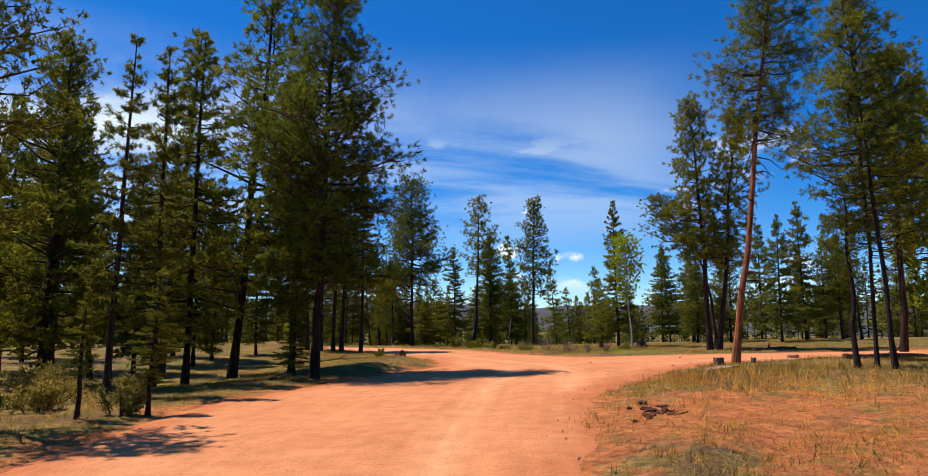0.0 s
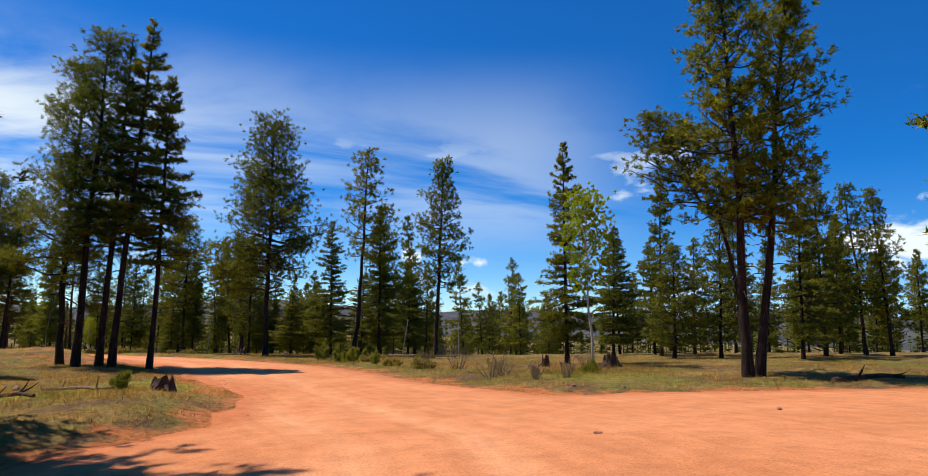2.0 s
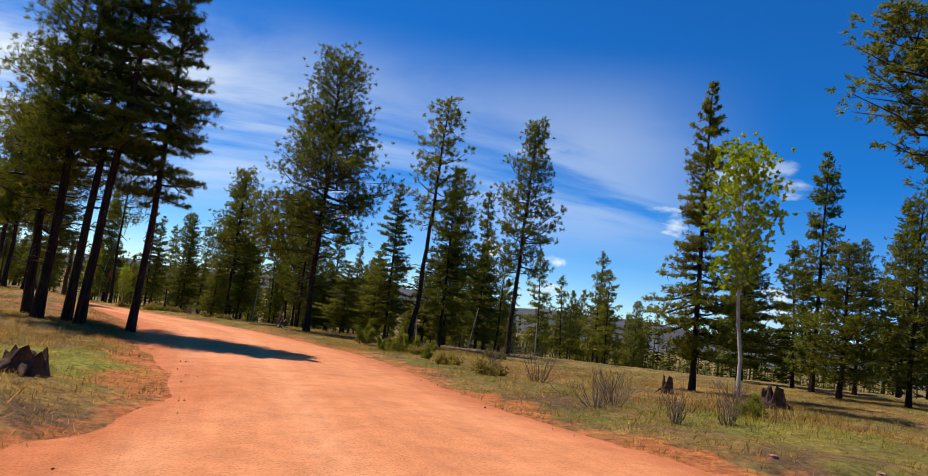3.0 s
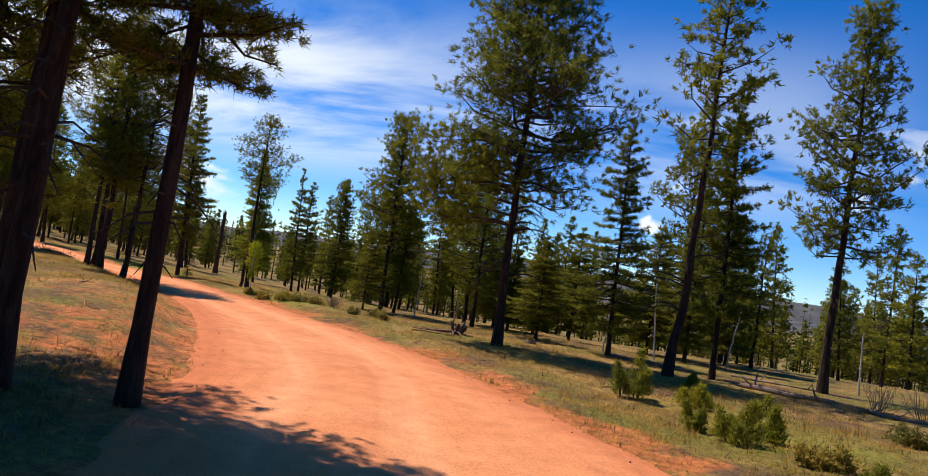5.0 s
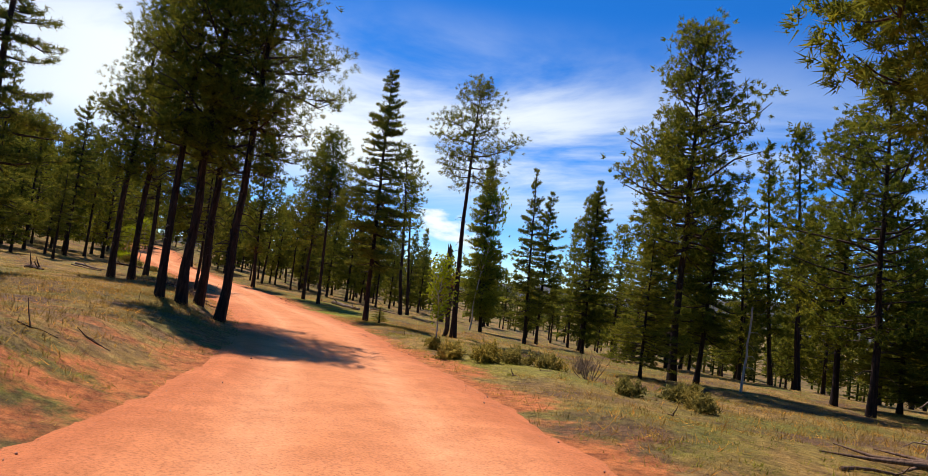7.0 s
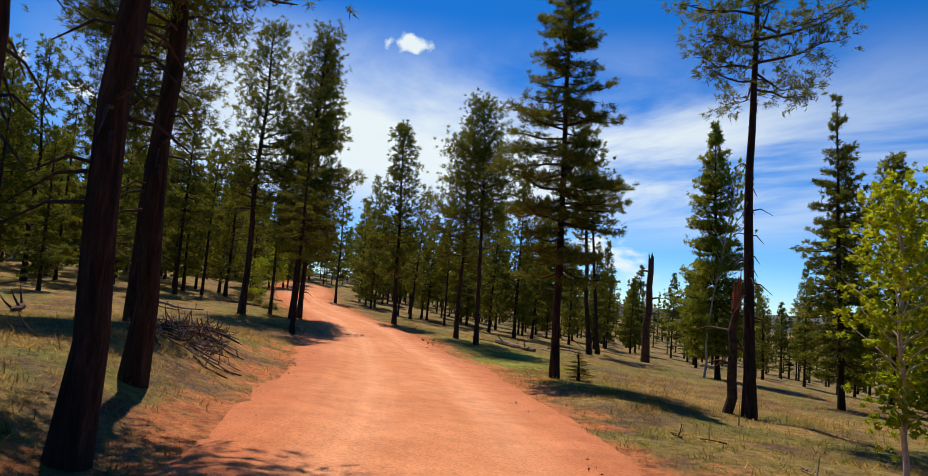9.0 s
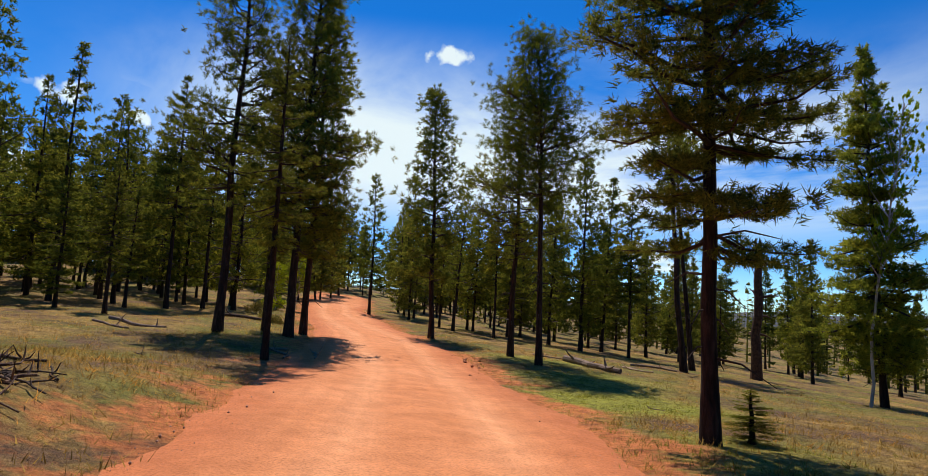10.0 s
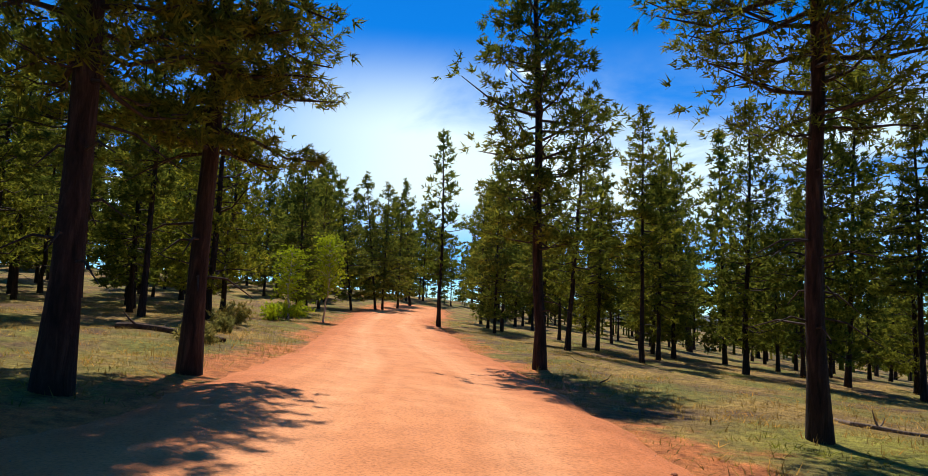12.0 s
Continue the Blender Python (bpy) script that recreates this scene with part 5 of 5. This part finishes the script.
    for k, (x, y, r) in enumerate(((6.4, 19.1, 0.03), (5.6, 18.1, 0.035), (7.4, 31.0, 0.05), (6.3, 31.4, 0.05), (3.4, 15.9, 0.06), (10.4, 21.4, 0.16), (-7.5, 34.1, 0.1), (4.4, 24.0, 0.04), (8.2, 26.0, 0.05))):
        stone(x, y, r, 40 + k)
    rng = random.Random(9)
    for k in range(10):  # torn-up roots by the bend
        x, y = rng.gauss(3.05, 0.2), rng.gauss(10.25, 0.3)
        a, L = rng.uniform(0, 6.28), rng.uniform(0.08, 0.22)
        log(x, y, x + L * math.cos(a), y + L * math.sin(a), rng.uniform(0.012, 0.03), rng.choice((M_CHAR, M_BROKEN)), "dark torn root lying on red soil", 0, 60 + k, 0.02, "root_piece")
    for k in range(30):  # clods of dark earth among them
        x, y = (rng.gauss(3.1, 0.16), rng.gauss(10.3, 0.25)) if k < 24 else (rng.gauss(2.75, 0.12), rng.gauss(9.8, 0.2))
        stone(x, y, rng.uniform(0.02, 0.07), 80 + k, "dark clod of earth and bark on red soil", M_EARTH, "earth_clod")


def build_shrubs():
    for k, (x, y, r, h) in enumerate(((-1.0, 50.2, 0.6, 0.95), (0.3, 50.4, 0.6, 0.5), (0.5, 47.0, 0.5, 0.75), (1.1, 47.8, 0.45, 0.6), (-0.1, 47.6, 0.25, 0.45), (1.6, 50.6, 0.3, 0.4), (8.6, 37.0, 0.6, 0.4), (-4.3, 32.2, 0.3, 0.4), (1.6, 44.9, 0.3, 0.35), (0.6, 54.0, 0.35, 0.4))):
        juniper(x, y, r, h, k)
    S = "low grey-green shrub at the road verge"
    for k, (x, y, r, h) in enumerate(((-16.0, 62.6, 0.45, 0.32), (-15.2, 62.9, 0.5, 0.4), (-15.0, 63.8, 0.5, 0.36), (-14.2, 64.1, 0.4, 0.28), (-11.6, 61.9, 0.3, 0.24), (-10.9, 62.9, 0.4, 0.28), (-17.3, 64.1, 0.4, 0.3), (4.2, 50.0, 0.5, 0.3), (-10.4, 61.8, 0.3, 0.22),
                                     (-6.4, 12.1, 0.5, 0.9), (-8.5, 13.0, 0.6, 0.8), (-9.6, 15.0, 0.8, 1.0), (-11.5, 17.5, 0.9, 1.1), (-13, 20, 1.0, 1.2), (-47.6, 75.2, 0.45, 0.35), (-51.5, 76.2, 0.5, 0.45), (-54.5, 77.2, 0.6, 0.7),
                                     (2.3, 43.5, 0.4, 0.35), (3.3, 41.2, 0.5, 0.4), (1.3, 46.0, 0.35, 0.3))):
        shrub(x, y, r, h, M_SAGE, S, 20 + k, 520, 0.095)
    for k, (x, y, r, h) in enumerate(((4.6, 40.5, 0.6, 1.0), (5.0, 35.5, 0.6, 0.75), (5.5, 36.2, 0.5, 0.7), (6.1, 34.4, 0.3, 0.55), (7.1, 34.7, 0.3, 0.6), (9.2, 39.4, 0.6, 0.6), (5.6, 55.9, 0.8, 1.2), (6.4, 55.2, 0.7, 0.9), (-12.9, 63.2, 0.5, 0.55), (3.6, 42.3, 0.4, 0.7), (-13.6, 64.5, 0.4, 0.4))):
        dead_bush(x, y, r, h, seed=k)
    shrub(-62.6, 81.6, 0.8, 0.9, M_ASPEN, "yellow-green aspen thicket beside the road", 90, 420, 0.12)
    shrub(-59.0, 79.8, 0.8, 0.9, M_ASPEN, "yellow-green aspen thicket beside the road", 91, 380, 0.12)


build_dead_wood()
build_shrubs()


# ---------------------------------------------------------------- grass and litter
def build_grass():
    rng = np.random.default_rng(21)
    n = 430000
    i = rng.integers(0, len(ROUTE) - 1, n)
    t = rng.uniform(0, 1, n)
    p = ROUTE[i] + (ROUTE[i + 1] - ROUTE[i]) * t[:, None] + rng.normal(size=(n, 2)) * rng.choice([4.0, 8.0, 15.0], n)[:, None]
    more = np.stack([rng.uniform(-12, 24, 130000), rng.uniform(4, 50, 130000)], -1)
    near = np.stack([rng.uniform(1, 16, 24000), rng.uniform(4, 22, 24000)], -1)
    p = np.concatenate([p, more, near])
    x, y = p[:, 0], p[:, 1]
    d = inside(x, y) + 0.5 * wobble(x * 1.7, y * 1.7, 4)
    soil = np.zeros(len(x))
    for bx, by, s, a in ((3.6, 9.6, 2.0, 0.75), (6.0, 9.0, 2.4, 0.45), (5.2, 6.6, 2.0, 0.5), (-13.4, 50.4, 3.0, 0.5), (-16.6, 54.2, 2.4, 0.45), (-28, 64.2, 1.8, 0.4), (-10.5, 46.5, 2.6, 0.6)):
        soil = np.maximum(soil, a * np.exp(-((x - bx) ** 2 + (y - by) ** 2) / (2 * s * s)))
    patch = 0.5 + 0.5 * wobble(x * 0.8, y * 0.8, 9) + 0.25 * wobble(x * 2.7, y * 2.7, 8)
    thin = rng.uniform(0, 1, len(x))
    keep = (d < -0.15) & (y > 3) & (thin < np.clip(patch, 0.08, 1)) & (rng.uniform(0, 1, len(x)) > soil) & (thin < 0.25 + 0.5 * smooth01(0.2, 2.0, -d))
    keep &= (rng.uniform(0, 1, len(x)) > 0.35 * np.exp(-((x - 7) ** 2 + (y - 12) ** 2) / 50))
    p, d, patch = p[keep], d[keep], patch[keep]
    x, y = p[:, 0], p[:, 1]
    z = ground_z(x, y)
    lawn = lawn_at(x, y)
    green = wobble(x * 0.35, y * 0.35, 12) + 0.35 * rng.normal(size=len(x)) + 1.2 * lawn - 0.9 * np.exp(-((x - 7) ** 2 + (y - 12) ** 2) / 60) > 0.34
    tall = (0.03 + 0.085 * rng.uniform(0, 1, len(x)) ** 3) * np.where(green, 0.75, 1.15)
    for bx, by, s in ((5.8, 13.2, 2.2), (-3, 63.5, 3.0), (8, 37.5, 2.5), (3.5, 52.5, 2.5), (-48, 78.0, 2.0)):  # taller golden stands
        tall = tall * (1 + 1.1 * np.exp(-((x - bx) ** 2 + (y - by) ** 2) / (2 * s * s)))
    gold = ~green & (np.exp(-((x - 5.3) ** 2 / 4 + (y - 10.3) ** 2 / 9)) + 0.25 * rng.normal(size=len(x)) > 0.36)
    tall = np.where(gold, tall * 1.15, tall)
    for name, sel, mat, label in (("golden_grass", gold, M_GOLDGRASS, "soft orange-gold dry grass on red soil"), ("dry_grass", ~green & ~gold, M_GRASS, "straw-coloured dry grass tufts along the verges"), ("green_grass", green, M_GREENGRASS, "short fresh green grass tufts along the verges")):
        q = np.stack([x, y, z - 0.01], -1)[sel]
        h = tall[sel]
        k = 4
        b = np.repeat(q, k, axis=0) + np.concatenate([rng.normal(size=(len(q) * k, 2)) * 0.055, np.zeros((len(q) * k, 1))], 1)
        e = b + np.concatenate([rng.normal(size=(len(b), 2)) * (0.10 if mat is M_GOLDGRASS else 0.05), np.repeat(h, k)[:, None] * rng.uniform(0.6, 1.2, (len(b), 1))], 1)
        a = rng.uniform(0, 6.28, len(b))
        w = np.stack([np.cos(a), np.sin(a), 0 * a], -1) * 0.0065
        v = np.stack([b - w, b + w, e], 1).reshape(-1, 3)
        up = np.tile([[0.0, 0.0, 1.0]], (len(b), 1)) + 0.25 * rng.normal(size=(len(b), 3))
        tagged(new(name, puffed(mesh_of(name, v, np.arange(len(v)).reshape(-1, 3), mat), up, 1)), label, "grass", kind="stuff")


build_grass()


def build_gravel():
    """Loose stones and crumbs along the edges of the road."""
    rng = np.random.default_rng(31)
    n = 16000
    i = rng.integers(0, len(ROUTE) - 1, n)
    p = ROUTE[i] + (ROUTE[i + 1] - ROUTE[i]) * rng.uniform(0, 1, (n, 1)) + rng.normal(size=(n, 2)) * 3.2
    d = inside(p[:, 0], p[:, 1])
    p = p[(d > -1.2) & (d < 0.5) & (rng.uniform(0, 1, n) < np.exp(-np.abs(d) / 0.6))]
    x, y = p[:, 0], p[:, 1]
    z = ground_z(x, y) + 0.05 * smooth01(-0.3, 0.5, inside(x, y)) + np.clip(inside(x, y) * 0.12, -0.02, 0.045)
    r = 0.006 + 0.016 * rng.uniform(0, 1, len(x)) ** 3
    corner = np.array([[1, 0, 0], [-0.5, 0.87, 0], [-0.5, -0.87, 0], [0, 0, 1.1], [0, 0, -1]])
    v = np.stack([x, y, z], -1)[:, None, :] + corner[None] * r[:, None, None] * rng.uniform(0.6, 1.3, (len(x), 5, 1))
    f = np.array([[0, 1, 3], [1, 2, 3], [2, 0, 3], [1, 0, 4], [2, 1, 4], [0, 2, 4]])
    f = (np.arange(len(x)) * 5)[:, None, None] + f[None]
    tagged(new("gravel", mesh_of("gravel", v.reshape(-1, 3), f.reshape(-1, 3), M_STONE)), "loose reddish gravel along the road edges", "gravel", kind="stuff")


build_gravel()
